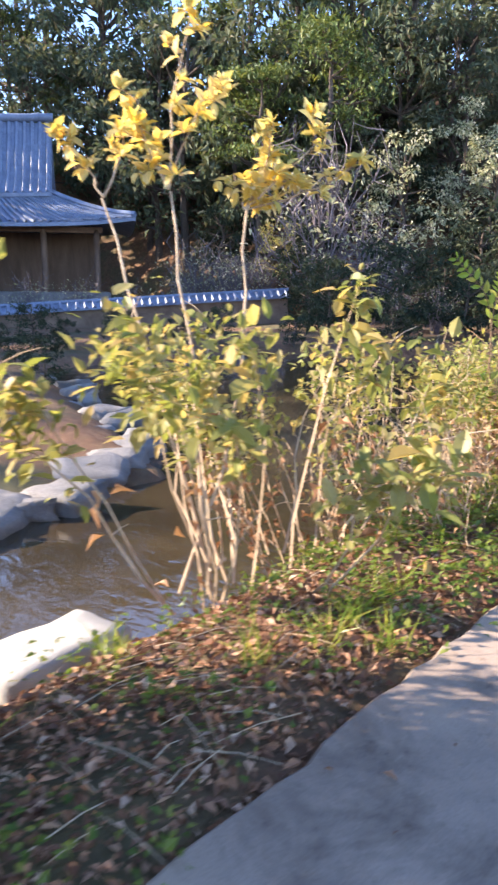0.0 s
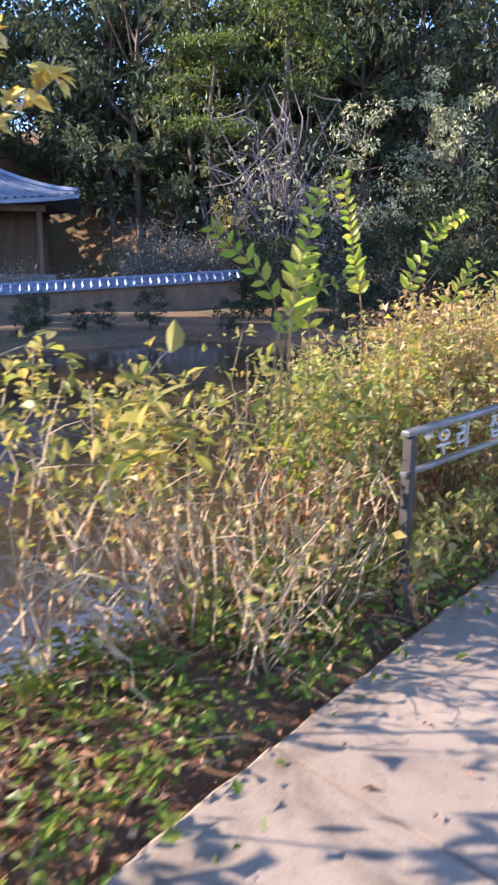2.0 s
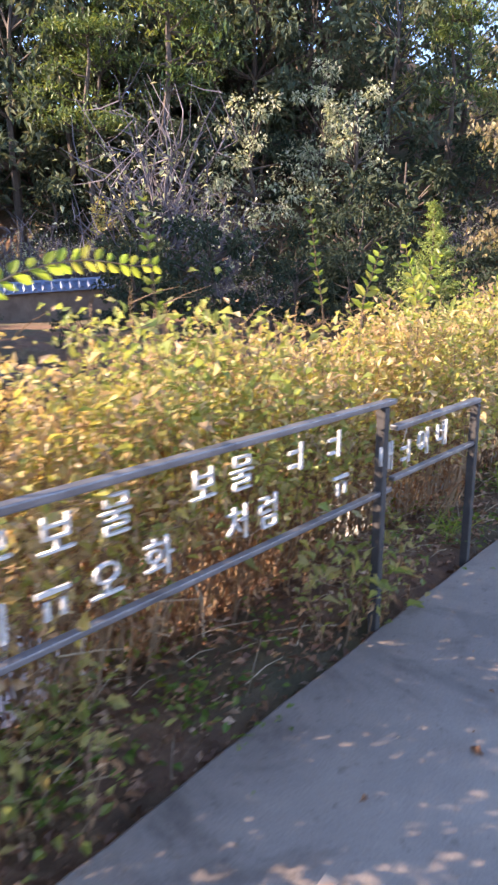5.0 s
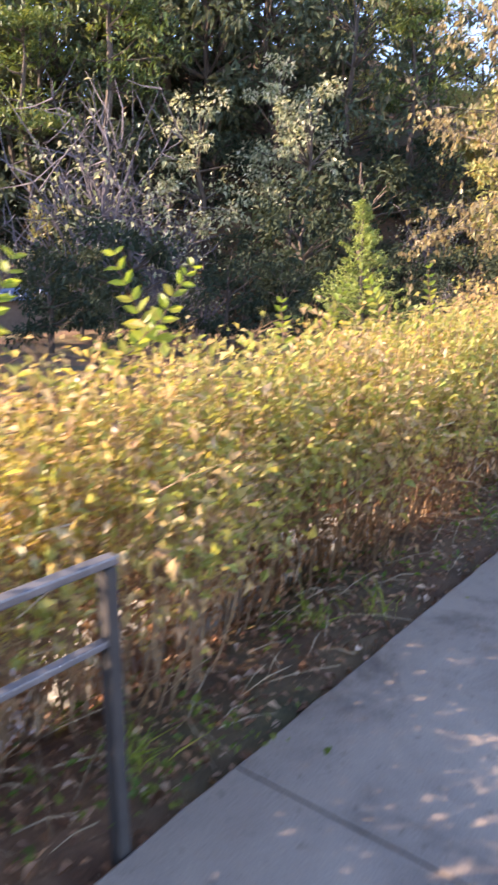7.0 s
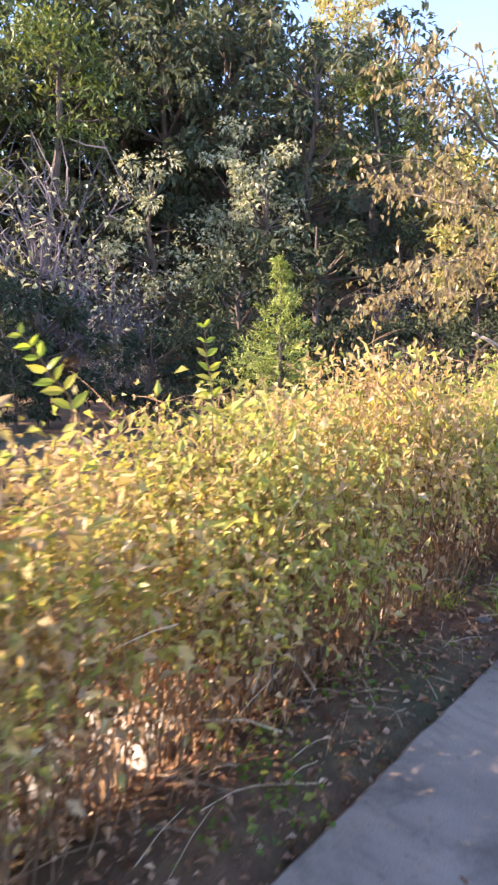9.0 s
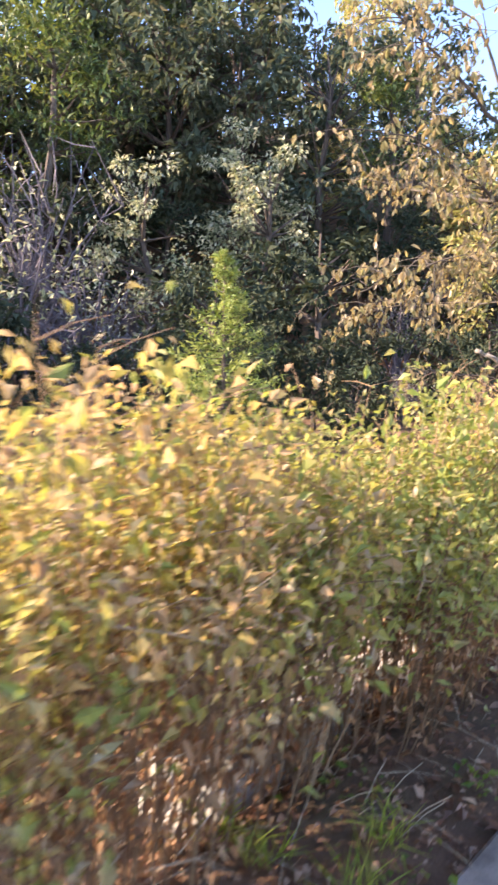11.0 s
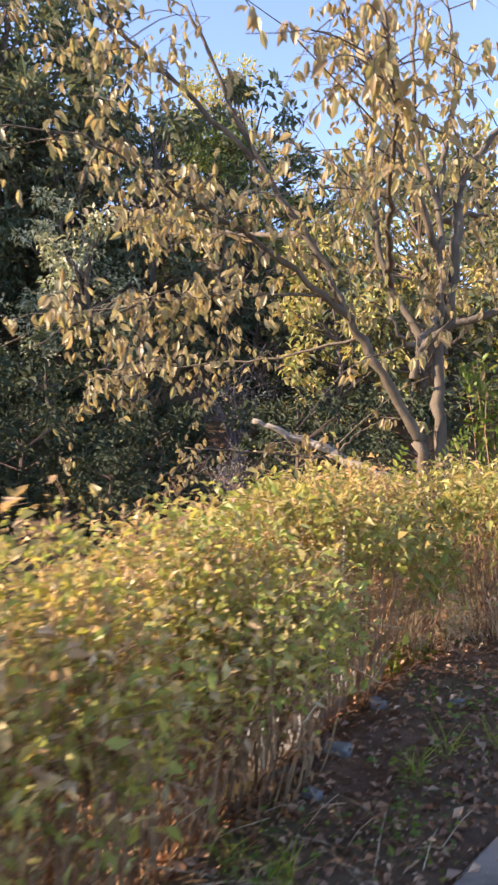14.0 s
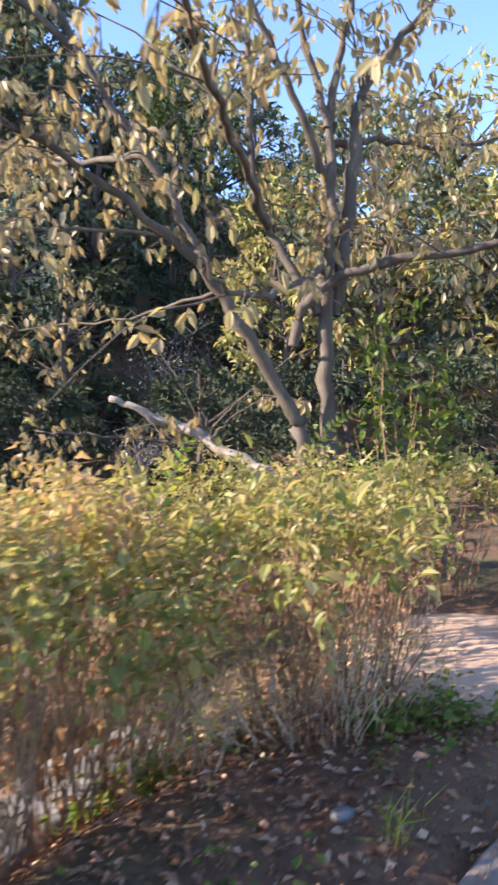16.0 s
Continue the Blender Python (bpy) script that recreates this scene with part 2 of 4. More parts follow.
def add_leaves(geo, base, along, size, aspect, rng, fold=0.25, droop=0.25, up=(0, 0, 1)):
    """Folded, pointed leaves of four triangles each."""
    n = len(base)
    along = unit(along)
    side = unit(np.cross(along, np.asarray(up, float) + rng.normal(0, 0.45, (n, 3))))
    nrm = np.cross(side, along)
    L, W = size[:, None], (size * aspect)[:, None]
    mid = base + along * L * 0.5 - nrm * W * fold * 0.5
    lf, rt = base + along * L * 0.45 - side * W * 0.5 + nrm * W * fold, base + along * L * 0.45 + side * W * 0.5 + nrm * W * fold
    tip = base + along * L - nrm * L * droop
    v = np.stack([base, lf, mid, rt, tip], 1)
    i = np.arange(n)[:, None, None] * 5
    f = i + np.array([[0, 2, 1], [0, 3, 2], [1, 2, 4], [2, 3, 4]])[None]
    geo.add(v, f)


def add_blades(geo, base, along, size, aspect, rng, droop=0.2, up=(0, 0, 1)):
    """Large leaves with a rounded outline, a folded midrib and a bent tip, of eight triangles each."""
    n = len(base)
    along = unit(along)
    side = unit(np.cross(along, np.asarray(up, float) + rng.normal(0, 0.35, (n, 3))))
    nrm = np.cross(side, along)
    L, W = size[:, None], (size * aspect)[:, None]
    bend, fold = droop * rng.uniform(0.2, 1.6, (n, 1)), rng.uniform(0.05, 0.35, (n, 1))
    v = [base]
    for u, w in ((0.28, 0.42), (0.62, 0.46)):
        mid = base + along * L * u - nrm * L * bend * u * u
        v += [mid - side * W * w + nrm * W * fold, mid, mid + side * W * w + nrm * W * fold]
    v.append(base + along * L - nrm * L * bend)
    f = np.array([[0, 2, 1], [0, 3, 2], [1, 2, 5], [1, 5, 4], [2, 3, 6], [2, 6, 5], [4, 5, 7], [5, 6, 7]])
    geo.add(np.stack(v, 1), np.arange(n)[:, None, None] * 8 + f[None])


def add_tube(geo, pts, radii, sides=5):
    pts, radii = np.asarray(pts, float), np.asarray(radii, float)
    d = unit(np.gradient(pts, axis=0))
    ref = np.where(np.abs(d[:, 2:3]) > 0.9, np.array([[1.0, 0, 0]]), np.array([[0, 0, 1.0]]))
    s = unit(np.cross(d, ref))
    t = np.cross(s, d)
    a = np.linspace(0, 2 * np.pi, sides, endpoint=False)
    ring = pts[:, None] + radii[:, None, None] * (np.cos(a)[None, :, None] * s[:, None] + np.sin(a)[None, :, None] * t[:, None])
    m = len(pts)
    k, j = np.meshgrid(np.arange(m - 1), np.arange(sides), indexing="ij")
    p, q = k * sides + j, k * sides + (j + 1) % sides
    f = np.concatenate([np.stack([p, q, q + sides], -1).reshape(-1, 3), np.stack([p, q + sides, p + sides], -1).reshape(-1, 3)])
    cap = [[(m - 1) * sides, (m - 1) * sides + i, (m - 1) * sides + i + 1] for i in range(1, sides - 1)]
    geo.add(ring, np.concatenate([f, cap]))


def smooth_line(pts, n, rng=None, wobble=0.0):
    """A rounded line through the points, with n samples and a little wobble."""
    p = np.asarray(pts, float)
    p = np.vstack([2 * p[0] - p[1], p, 2 * p[-1] - p[-2]])
    out = []
    for s in np.linspace(0, len(pts) - 1, n):
        i = min(int(s), len(pts) - 2)
        u = s - i
        a, b, c, d = p[i : i + 4]
        out.append(0.5 * (2 * b + (c - a) * u + (2 * a - 5 * b + 4 * c - d) * u * u + (3 * b - a - 3 * c + d) * u**3))
    out = np.array(out)
    if rng is not None:
        w = rng.normal(0, wobble, out.shape)
        w[0] = 0
        out += w
    return out


def part(name, me, parent, label=""):
    ob = new(name, me)
    ob.parent = parent
    return tagged(ob, label) if label else ob


def box_mesh(name, size, mat, bevel=0.0, centre=(0, 0, 0)):
    bm = bmesh.new()
    bmesh.ops.create_cube(bm, size=1)
    bmesh.ops.scale(bm, vec=size, verts=bm.verts)
    bmesh.ops.translate(bm, vec=centre, verts=bm.verts)
    if bevel:
        bmesh.ops.bevel(bm, geom=bm.edges[:], offset=bevel, segments=2, affect="EDGES", profile=0.6)
    me = bpy.data.meshes.new(name)
    bm.to_mesh(me)
    bm.free()
    me.materials.append(mat)
    return me


# ---- ground, path, pond ----
WATER_Z = -0.5


def path_edge(y):
    """x of the concrete's edge beside the verge."""
    return float(np.interp(y, [-8, 0.9, 2.0, 2.8, 3.7, 4.8, 6.0, 8.5, 15.2, 19, 20.6, 22.3, 26, 60], [-1.0, -1.14, -1.215, -1.28, -1.335, -1.41, -1.475, -1.515, -1.48, -1.30, -1.07, -0.82, -0.3, 6.0]))


def far_shore(y):
    """x of the pond's far bank: narrow at first, then a wide bay."""
    return float(np.interp(y, [4.5, 8.5, 16.0, 18.6], [-5.7, -15.0, -15.0, -5.6])) + 0.5 * noise.noise(Vector((3.0, y * 0.3, 4.0)))


def hill_height(x, y):
    d = -0.62 * x + 0.78 * y - 34.0
    along = 0.78 * x + 0.62 * y
    slope = np.interp(along, [-20, -6, 3, 12, 30, 60], [0.46, 0.50, 0.66, 0.66, 0.44, 0.30])
    h = slope * np.clip(d, 0, 26)
    # Added side spur, mostly unseen, raised to block the low sun.
    left = 1.05 * np.clip(-x - 25.0 - 0.6 * np.clip(y - 8, 0, 60), 0, 10)
    terrace = np.clip((np.hypot(x + 36.3, y - 16.7) - 9.0) / 4.0, 0, 1)
    return np.maximum(h, left) * terrace


def ground_height(x, y):
    wob = noise.noise(Vector((x * 0.7, y * 0.7, 0.3))) * 0.06 + noise.noise(Vector((x * 3.1, y * 3.1, 1.7))) * 0.02
    edge = path_edge(y)
    if x > edge - 0.07:
        return -0.06
    shore = -2.35 + 0.18 * noise.noise(Vector((0.0, y * 0.5, 4.0)))
    far = far_shore(y)
    end = float(np.interp(y, [22.4, 24.0], [0.0, 1.0])) if y > 22 else float(np.interp(y, [-9, -7], [1.0, 0.0]))
    bed = np.interp(x, [far - 1.6, far, far + 0.7, shore - 0.75, shore - 0.1, shore + 0.25], [-0.22, -0.42, -0.95, -0.95, -0.2, 0.0])
    base = bed * (1 - end) + end * (0.0 if x > -3 else -0.1)
    near = min(1.0, max(0.0, (edge - 0.07 - x) / 0.25))
    return float(base + wob * near - 0.03 * (1 - near)) + float(hill_height(x, y)) + (noise.noise(Vector((x * 0.15, y * 0.15, 7))) * 0.9 if hill_height(x, y) > 0.5 else 0.0)


def ground_sheet():
    xs = np.unique(np.round(np.concatenate([np.linspace(-600, -90, 9), np.linspace(-80, -8, 46), np.linspace(-8, -3.2, 24), np.linspace(-3.2, -0.2, 44), np.linspace(0.2, 8, 10), np.linspace(12, 90, 12), np.linspace(120, 600, 7)]), 3))
    ys = np.unique(np.round(np.concatenate([np.linspace(-600, -60, 9), np.linspace(-50, -4, 18), np.linspace(-3, 28, 240), np.linspace(29, 90, 40), np.linspace(110, 600, 8)]), 3))
    v = [(x, y, ground_height(x, y)) for y in ys for x in xs]
    nx = len(xs)
    f = []
    for j in range(len(ys) - 1):
        for i in range(nx - 1):
            a = j * nx + i
            f += [(a, a + 1, a + 1 + nx), (a, a + 1 + nx, a + nx)]
    g = Geo()
    g.add(v, f)
    return g.mesh("ground", SOIL, True)


tagged(new("ground", ground_sheet()), "dark leaf-strewn soil verge, pond bank and hillside", "ground", kind="structure")


def path_slab(y0, y1):
    """One concrete bay with a rough outer edge."""
    rng = np.random.default_rng(int(y0 * 10) + 500)
    ys = np.linspace(y0 + 0.006, y1 - 0.006, max(4, int((y1 - y0) / 0.12)))
    rows = []
    for y in ys:
        e = path_edge(y) + (rng.normal(0, 0.003) + 0.008 * noise.noise(Vector((y * 1.3, 0, 2)))) * (3.0 if y < 3.7 else 1.0)
        prof = [(e - 0.012, -0.16), (e, -0.012), (e + 0.016, 0.0)] + [(e + 0.016 + k * 0.42, 0.0) for k in range(1, 8)] + [(e + 3.0, -0.16)]
        rows.append([(x, y, z + (0.004 * noise.noise(Vector((x, y, 9))) if z == 0 else 0)) for x, z in prof])
    m = len(rows[0])
    f = []
    for j in range(len(rows) - 1):
        for i in range(m - 1):
            a = j * m + i
            f += [(a, a + 1, a + 1 + m), (a, a + 1 + m, a + m)]
    last = (len(rows) - 1) * m
    f += [(0, i + 1, i) for i in range(1, m - 1)] + [(last, last + i, last + i + 1) for i in range(1, m - 1)]
    g = Geo()
    g.add(np.array(rows), f)
    return g.mesh("path_bay", CONCRETE)


path = tagged(new("path"), "grey worn concrete footpath beside the pond", "path", kind="structure")
for y0, y1 in ((-8.0, -2.3), (-2.3, 3.72), (3.72, 9.73), (9.73, 15.75), (15.75, 21.8), (21.8, 27.8)):
    part("slab", path_slab(y0, y1), path)

bm = bmesh.new()
bmesh.ops.create_grid(bm, x_segments=2, y_segments=2, size=1)
for v in bm.verts:
    v.co = Vector((-9.6 + v.co.x * 7.6, 7.6 + v.co.y * 16.4, WATER_Z))
water_mesh = bpy.data.meshes.new("water")
bm.to_mesh(water_mesh)
bm.free()
water_mesh.materials.append(WATER)
tagged(new("water", water_mesh), "still brown pond water mirroring hill and sky", "water", kind="structure")


def sand_patch():
    g = Geo()
    n = 28
    ring = []
    for i in range(n):
        a = 2 * math.pi * i / n
        r = 1 + 0.16 * noise.noise(Vector((math.cos(a) * 2, math.sin(a) * 2, 5)))
        ring.append((-0.85 + math.cos(a) * 1.6 * r - math.sin(a) * 0.3, 24.2 + math.sin(a) * 1.1 * r, 0.0))
    v = [(-0.85, 24.2, 0.075)]
    for k, z in ((0.35, 0.075), (0.7, 0.06), (0.9, 0.035), (1.0, -0.04)):
        v += [(-0.85 + (x + 0.85) * k, 24.2 + (y - 24.2) * k, z + 0.012 * noise.noise(Vector((x * 4, y * 4, k)))) for x, y, _ in ring]
    f = [(0, 1 + i, 1 + (i + 1) % n) for i in range(n)]
    for k in range(3):
        a = 1 + k * n
        for i in range(n):
            j = (i + 1) % n
            f += [(a + i, a + n + i, a + n + j), (a + i, a + n + j, a + j)]
    g.add(v, f)
    return g.mesh("side_track", SAND, True)


tagged(new("side_track", sand_patch()), "pale sunlit sandy side track off the footpath", "track", kind="structure")

# ---- shrubs and hedge ----


def shrub(seed, height, spread, depth, stems, leaves, leaf, mats, dry=600, bare=0.35, lean=1.0, stem_r=0.005, wander=0.012, low=0.62):
    """Meshes of a many-stemmed shrub: stems, leaves of the crown, brown leaves low down."""
    rng = np.random.default_rng(seed)
    gs, gl, gd = Geo(), Geo(), Geo()
    lines = []
    for _ in range(stems):
        a, r = rng.uniform(0, 2 * np.pi), np.sqrt(rng.uniform(0, 1))
        ux, uy = r * np.cos(a), r * np.sin(a)
        b = np.array([ux * depth * 0.32, uy * spread * 0.36, -0.12])
        top = np.array([ux * depth * 0.55 * lean, uy * spread * 0.6 * lean, height * rng.uniform(low, 1.05) * (1 - 0.25 * r**3)])
        mid = b * 0.45 + top * 0.55 + rng.normal(0, 0.05, 3)
        ln = smooth_line([b, mid, top], 6, rng, wander)
        lines.append(ln)
        add_tube(gs, ln, np.linspace(stem_r * rng.uniform(0.8, 1.5), stem_r * 0.3, 6), 3)
        for _ in range(3):
            k = rng.integers(2, 6)
            t = ln[k] + rng.normal(0, 1, 3) * (0.1, 0.1, 0.05) + (0, 0, 0.06)
            add_tube(gs, np.array([ln[k], (ln[k] + t) / 2 + (0, 0, 0.01), t]), (stem_r * 0.5, stem_r * 0.35, stem_r * 0.2), 3)
    lines = np.array(lines)
    which = rng.integers(0, stems, leaves)
    s = bare + (1 - bare) * rng.uniform(0, 1, leaves) ** 0.6
    q = s * 4.999
    i = q.astype(int)
    p = lines[which, i] * (1 - (q - i))[:, None] + lines[which, i + 1] * (q - i)[:, None]
    p = p + rng.normal(0, 1, (leaves, 3)) * (0.075, 0.085, 0.06) * rng.uniform(0.3, 1.5, (leaves, 1))
    out = p * (0.8, 0.6, 0) + rng.normal(0, 0.75, (leaves, 3)) + (0, 0, 0.15)
    size, wide = (0.55 + 1.1 * rng.uniform(0, 1, leaves) ** 2) * leaf, rng.uniform(0.36, 0.62, leaves)
    if leaf > 0.068:
        add_blades(gl, p, out, size, wide, rng, 0.25)
    else:
        add_leaves(gl, p, out, size, wide, rng, rng.uniform(0.05, 0.5, (leaves, 1)), rng.uniform(-0.1, 0.5, (leaves, 1)))
    if dry:
        which, s = rng.integers(0, stems, dry), rng.uniform(0.12, 0.6, dry) * 4.999
        i = s.astype(int)
        p = lines[which, i] * (1 - (s - i))[:, None] + lines[which, i + 1] * (s - i)[:, None] + rng.normal(0, 0.045, (dry, 3))
        add_leaves(gd, p, rng.normal(0, 0.6, (dry, 3)) + (0, 0, -0.5), rng.uniform(0.7, 1.2, dry) * leaf, rng.uniform(0.35, 0.55, dry), rng, 0.5, 0.5)
    return gs.mesh("branchwork", mats[0]), gl.mesh("foliage", mats[1]), gd.mesh("dry_foliage", DRY) if dry else None


def plant(name, meshes, label, category, group="", at=None, second=None):
    ob = tagged(new(name), label, category, group)
    part("branchwork", meshes[0], ob)
    part("foliage", meshes[1], ob)
    if meshes[2]:
        part("dry_foliage", meshes[2], ob, "brown withered leaves low on the stems")
    if at is not None:
        ob.matrix_basis = at
    return ob


HEDGE_LABEL = "autumn hedge shrub with yellowing leaves over brown stems"
HEDGE_GROUP = "hedge along the pond"
rng = np.random.default_rng(7)
kinds = []
for k in range(5):
    kinds.append(shrub(100 + k, 1.33, 1.2, 1.05, 95, 4400, 0.049, (STEM, GOLD), 800, 0.47))
for k in range(2):
    kinds.append(shrub(110 + k, 1.3, 1.2, 1.05, 60, 2500, 0.056, (STEM, (GOLD, OLIVE)[k]), 200, 0.7, wander=0.02, low=0.85))
first = {}
y = 5.75
n = 0
while y < 22.4:
    k = n % 5 if y < 21.0 else 5 + n % 2
    m = pose(-2.33 + rng.uniform(-0.1, 0.1) - 0.28 * max(0.0, min(1.0, y - 19.6)), y, 0.0, 0, 0, rng.choice([0, 180]) + rng.uniform(-12, 12))
    hgt = float(np.interp(y, [5.9, 6.6, 9, 11.2, 12.5, 14.3, 16.0, 17.3, 20], [0.88, 0.98, 1.02, 1.0, 1.09, 1.14, 1.14, 1.08, 1.0])) * rng.uniform(0.94, 1.05)
    m = m @ Matrix.Diagonal((1.0, 1.0, hgt, 1))
    if k in first:
        copy_thing(first[k], m)
    else:
        first[k] = plant("hedge_shrub", kinds[k], HEDGE_LABEL, "shrub", HEDGE_GROUP, m)
    y += rng.uniform(0.60, 0.74)
    n += 1

# a second row on the bank, lower, behind the first
for j, y in enumerate(np.arange(6.6, 20.8, 2.2)):
    copy_thing(first[(j * 2) % 5], pose(-2.92 + rng.uniform(-0.1, 0.1), y + rng.uniform(-0.2, 0.2), -0.3, 0, 0, rng.uniform(0, 360)) @ Matrix.Diagonal((0.9, 1.1, 1.2, 1)))

# shrubs past the hedge's end
meshes = shrub(131, 1.22, 1.3, 1.1, 80, 1500, 0.07, (STEM, OLIVE), 120, 0.74, 1.1, wander=0.025, low=0.86)
plant("thicket_shrub", meshes, "leggy shrub with bare lower stems and olive leaves", "shrub", "shrubs past the hedge", pose(-1.85, 22.95, 0.0))
meshes2 = shrub(132, 1.22, 1.5, 1.2, 75, 1700, 0.07, (STEM, OLIVE), 120, 0.73, 1.1, wander=0.03, low=0.84)
late = plant("thicket_shrub", meshes2, "yellowing shrub on the pond bank past the hedge", "shrub", "shrubs past the hedge", pose(-2.75, 22.1, -0.15, 0, 0, 40))
for x, y, z, r, s in ((-2.2, 25.9, 0.0, 200, 1.0), (-1.1, 26.6, 0.0, 10, 0.95), (-3.9, 23.6, -0.2, 130, 1.1), (0.1, 27.0, 0.0, 70, 0.9), (-4.5, 25.3, -0.1, 300, 1.1)):
    copy_thing(late, pose(x, y, z, 0, 0, r) @ Matrix.Diagonal((s, s, s, 1)))

for k, x, y, r, sc in ((5, -2.75, 24.5, 90, 0.95), (6, -2.05, 24.0, 20, 0.9)):
    copy_thing(first[k], pose(x, y, 0.0, 0, 0, r) @ Matrix.Diagonal((sc, sc, sc, 1)))
# the leafy shrub and the dead-looking bush at the walk's beginning
meshes = shrub(140, 1.55, 1.9, 1.5, 22, 1800, 0.088, (STRAW, OLIVE), 60, 0.62, 1.5, stem_r=0.008, wander=0.035)
plant("pond_shrub", meshes, "loose yellow-green shrub with pale stems at the water", "shrub", "shrubs on the bank", pose(-2.5, 2.65, -0.1, 0, 0, 10))
meshes = shrub(141, 1.30, 1.5, 1.2, 24, 720, 0.064, (STRAW, OLIVE), 260, 0.5, 1.3, stem_r=0.007, wander=0.03)
olive = plant("pond_shrub", meshes, "olive-green shrub behind the dead bush", "shrub", "shrubs on the bank", pose(-2.75, 4.75, -0.2, 0, 0, 80))
meshes = shrub(142, 0.76, 1.4, 1.1, 85, 420, 0.045, (STRAW, GOLD), 300, 0.5, 1.2, stem_r=0.0055, wander=0.03)
dead = plant("dead_bush", meshes, "dry twiggy bush of pale straw-coloured stems", "bush", "dead bushes", pose(-2.0, 4.2, 0.0))
copy_thing(dead, pose(-1.75, 22.75, 0.0, 0, 0, 140) @ Matrix.Diagonal((0.6, 0.75, 0.85, 1)))
copy_thing(dead, pose(-2.3, 22.3, -0.05, 0, 0, 60) @ Matrix.Diagonal((0.55, 0.6, 0.8, 1)))
meshes = shrub(143, 1.02, 1.2, 0.9, 32, 480, 0.056, (STEM, GREEN), 220, 0.45)
plant("hedge_shrub", meshes, "green-brown shrub where the hedge begins", "shrub", HEDGE_GROUP, pose(-2.25, 5.2, 0.0))


copy_thing(olive, pose(-2.7, 3.65, -0.25, 0, 0, 130) @ Matrix.Diagonal((1.0, 1.0, 0.97, 1)))
# Stretched hedge copies out of view, added to shade the path's beginning.
for k, yy in enumerate((-1.6, -0.95, -0.3, 0.25)):
    copy_thing(first[k], pose(-2.42, yy, 0.0, 0, 0, 180 * k + 10) @ Matrix.Diagonal((1.05, 1.05, 1.62, 1)))
copy_thing(first[4], pose(-2.3, 0.5, 0.0, 0, 0, 190) @ Matrix.Diagonal((0.75, 0.6, 1.45, 1)))
meshes = shrub(144, 0.62, 0.35, 0.25, 7, 150, 0.06, (STEM, OLIVE), 40, 0.3, 1.2, stem_r=0.004)
weed = plant("tall_weed", meshes, "straggling weed growing up through the railing", "weed", "weeds at the railing", pose(-1.66, 6.15, 0.0))
for x, yy, sc, r in ((-1.66, 5.7, 0.7, 40), (-1.7, 5.05, 0.55, 100), (-1.64, 6.6, 0.8, 200), (-1.75, 4.6, 0.7, 300), (-1.6, 8.1, 0.9, 20), (-1.5, 4.86, 0.9, 70), (-1.56, 5.9, 0.95, 160), (-1.58, 8.45, 0.8, 230), (-1.56, 5.45, 0.8, 10)):
    copy_thing(weed, pose(x, yy, 0.0, 0, 0, r) @ Matrix.Diagonal((sc, sc, sc, 1)))


def tall_branches():
    """The yellow-leaved sapling that leans over the water."""
    rng = np.random.default_rng(31)
    ob = tagged(new("yellow_sapling"), "slender sapling with bright yellow leaves over the pond", "sapling")
    gs, gl = Geo(), Geo()
    root = np.array((-2.95, 2.75, -0.4))
    base, along = [], []
    for fork, ends in (((-4.05, 2.8, 2.0), ((-4.3, 2.62, 2.42), (-4.0, 2.95, 2.48))), ((-3.75, 3.1, 2.05), ((-3.95, 3.1, 2.35), (-3.62, 3.4, 2.78), (-3.65, 3.2, 3.1), (-4.0, 3.05, 2.62))), ((-3.55, 3.6, 1.95), ((-3.4, 3.7, 2.5), (-2.95, 4.12, 2.28), (-3.15, 3.95, 2.42), (-3.5, 3.7, 2.0), (-3.3, 3.9, 2.12)))):
        fork = np.array(fork)
        trunk = smooth_line([root + rng.normal(0, 0.07, 3) * (1, 1, 0), root * 0.5 + fork * 0.5 + (0.12, -0.05, -0.05), fork], 10, rng, 0.012)
        add_tube(gs, trunk, np.linspace(0.014, 0.008, 10), 6)
        for end in ends:
            end = np.array(end)
            ln = smooth_line([fork, (fork + end) / 2 + rng.normal(0, 0.05, 3), end], 8, rng, 0.008)
            add_tube(gs, ln, np.linspace(0.009, 0.003, 8), 5)
            for k in (3, 4, 5, 6, 7):
                e = ln[k] + rng.normal(0, 1, 3) * (0.11, 0.11, 0.06)
                add_tube(gs, np.array([ln[k], (ln[k] + e) / 2 + (0, 0, 0.015), e]), (0.0035, 0.003, 0.0015), 3)
                c = int(rng.integers(9, 16))
                base.append(ln[k] + (e - ln[k]) * rng.uniform(0.1, 1.0, (c, 1)))
                along.append(unit(ln[7] - ln[2]) * 0.4 + rng.normal(0, 0.6, (c, 3)) + (0, 0, 0.1))
    p = np.concatenate(base)
    add_blades(gl, p, np.concatenate(along), rng.uniform(0.07, 0.13, len(p)), rng.uniform(0.45, 0.62, len(p)), rng, 0.2)
    part("branchwork", gs.mesh("branchwork", STRAW), ob)
    part("foliage", gl.mesh("foliage", YELLOW), ob)


tall_branches()


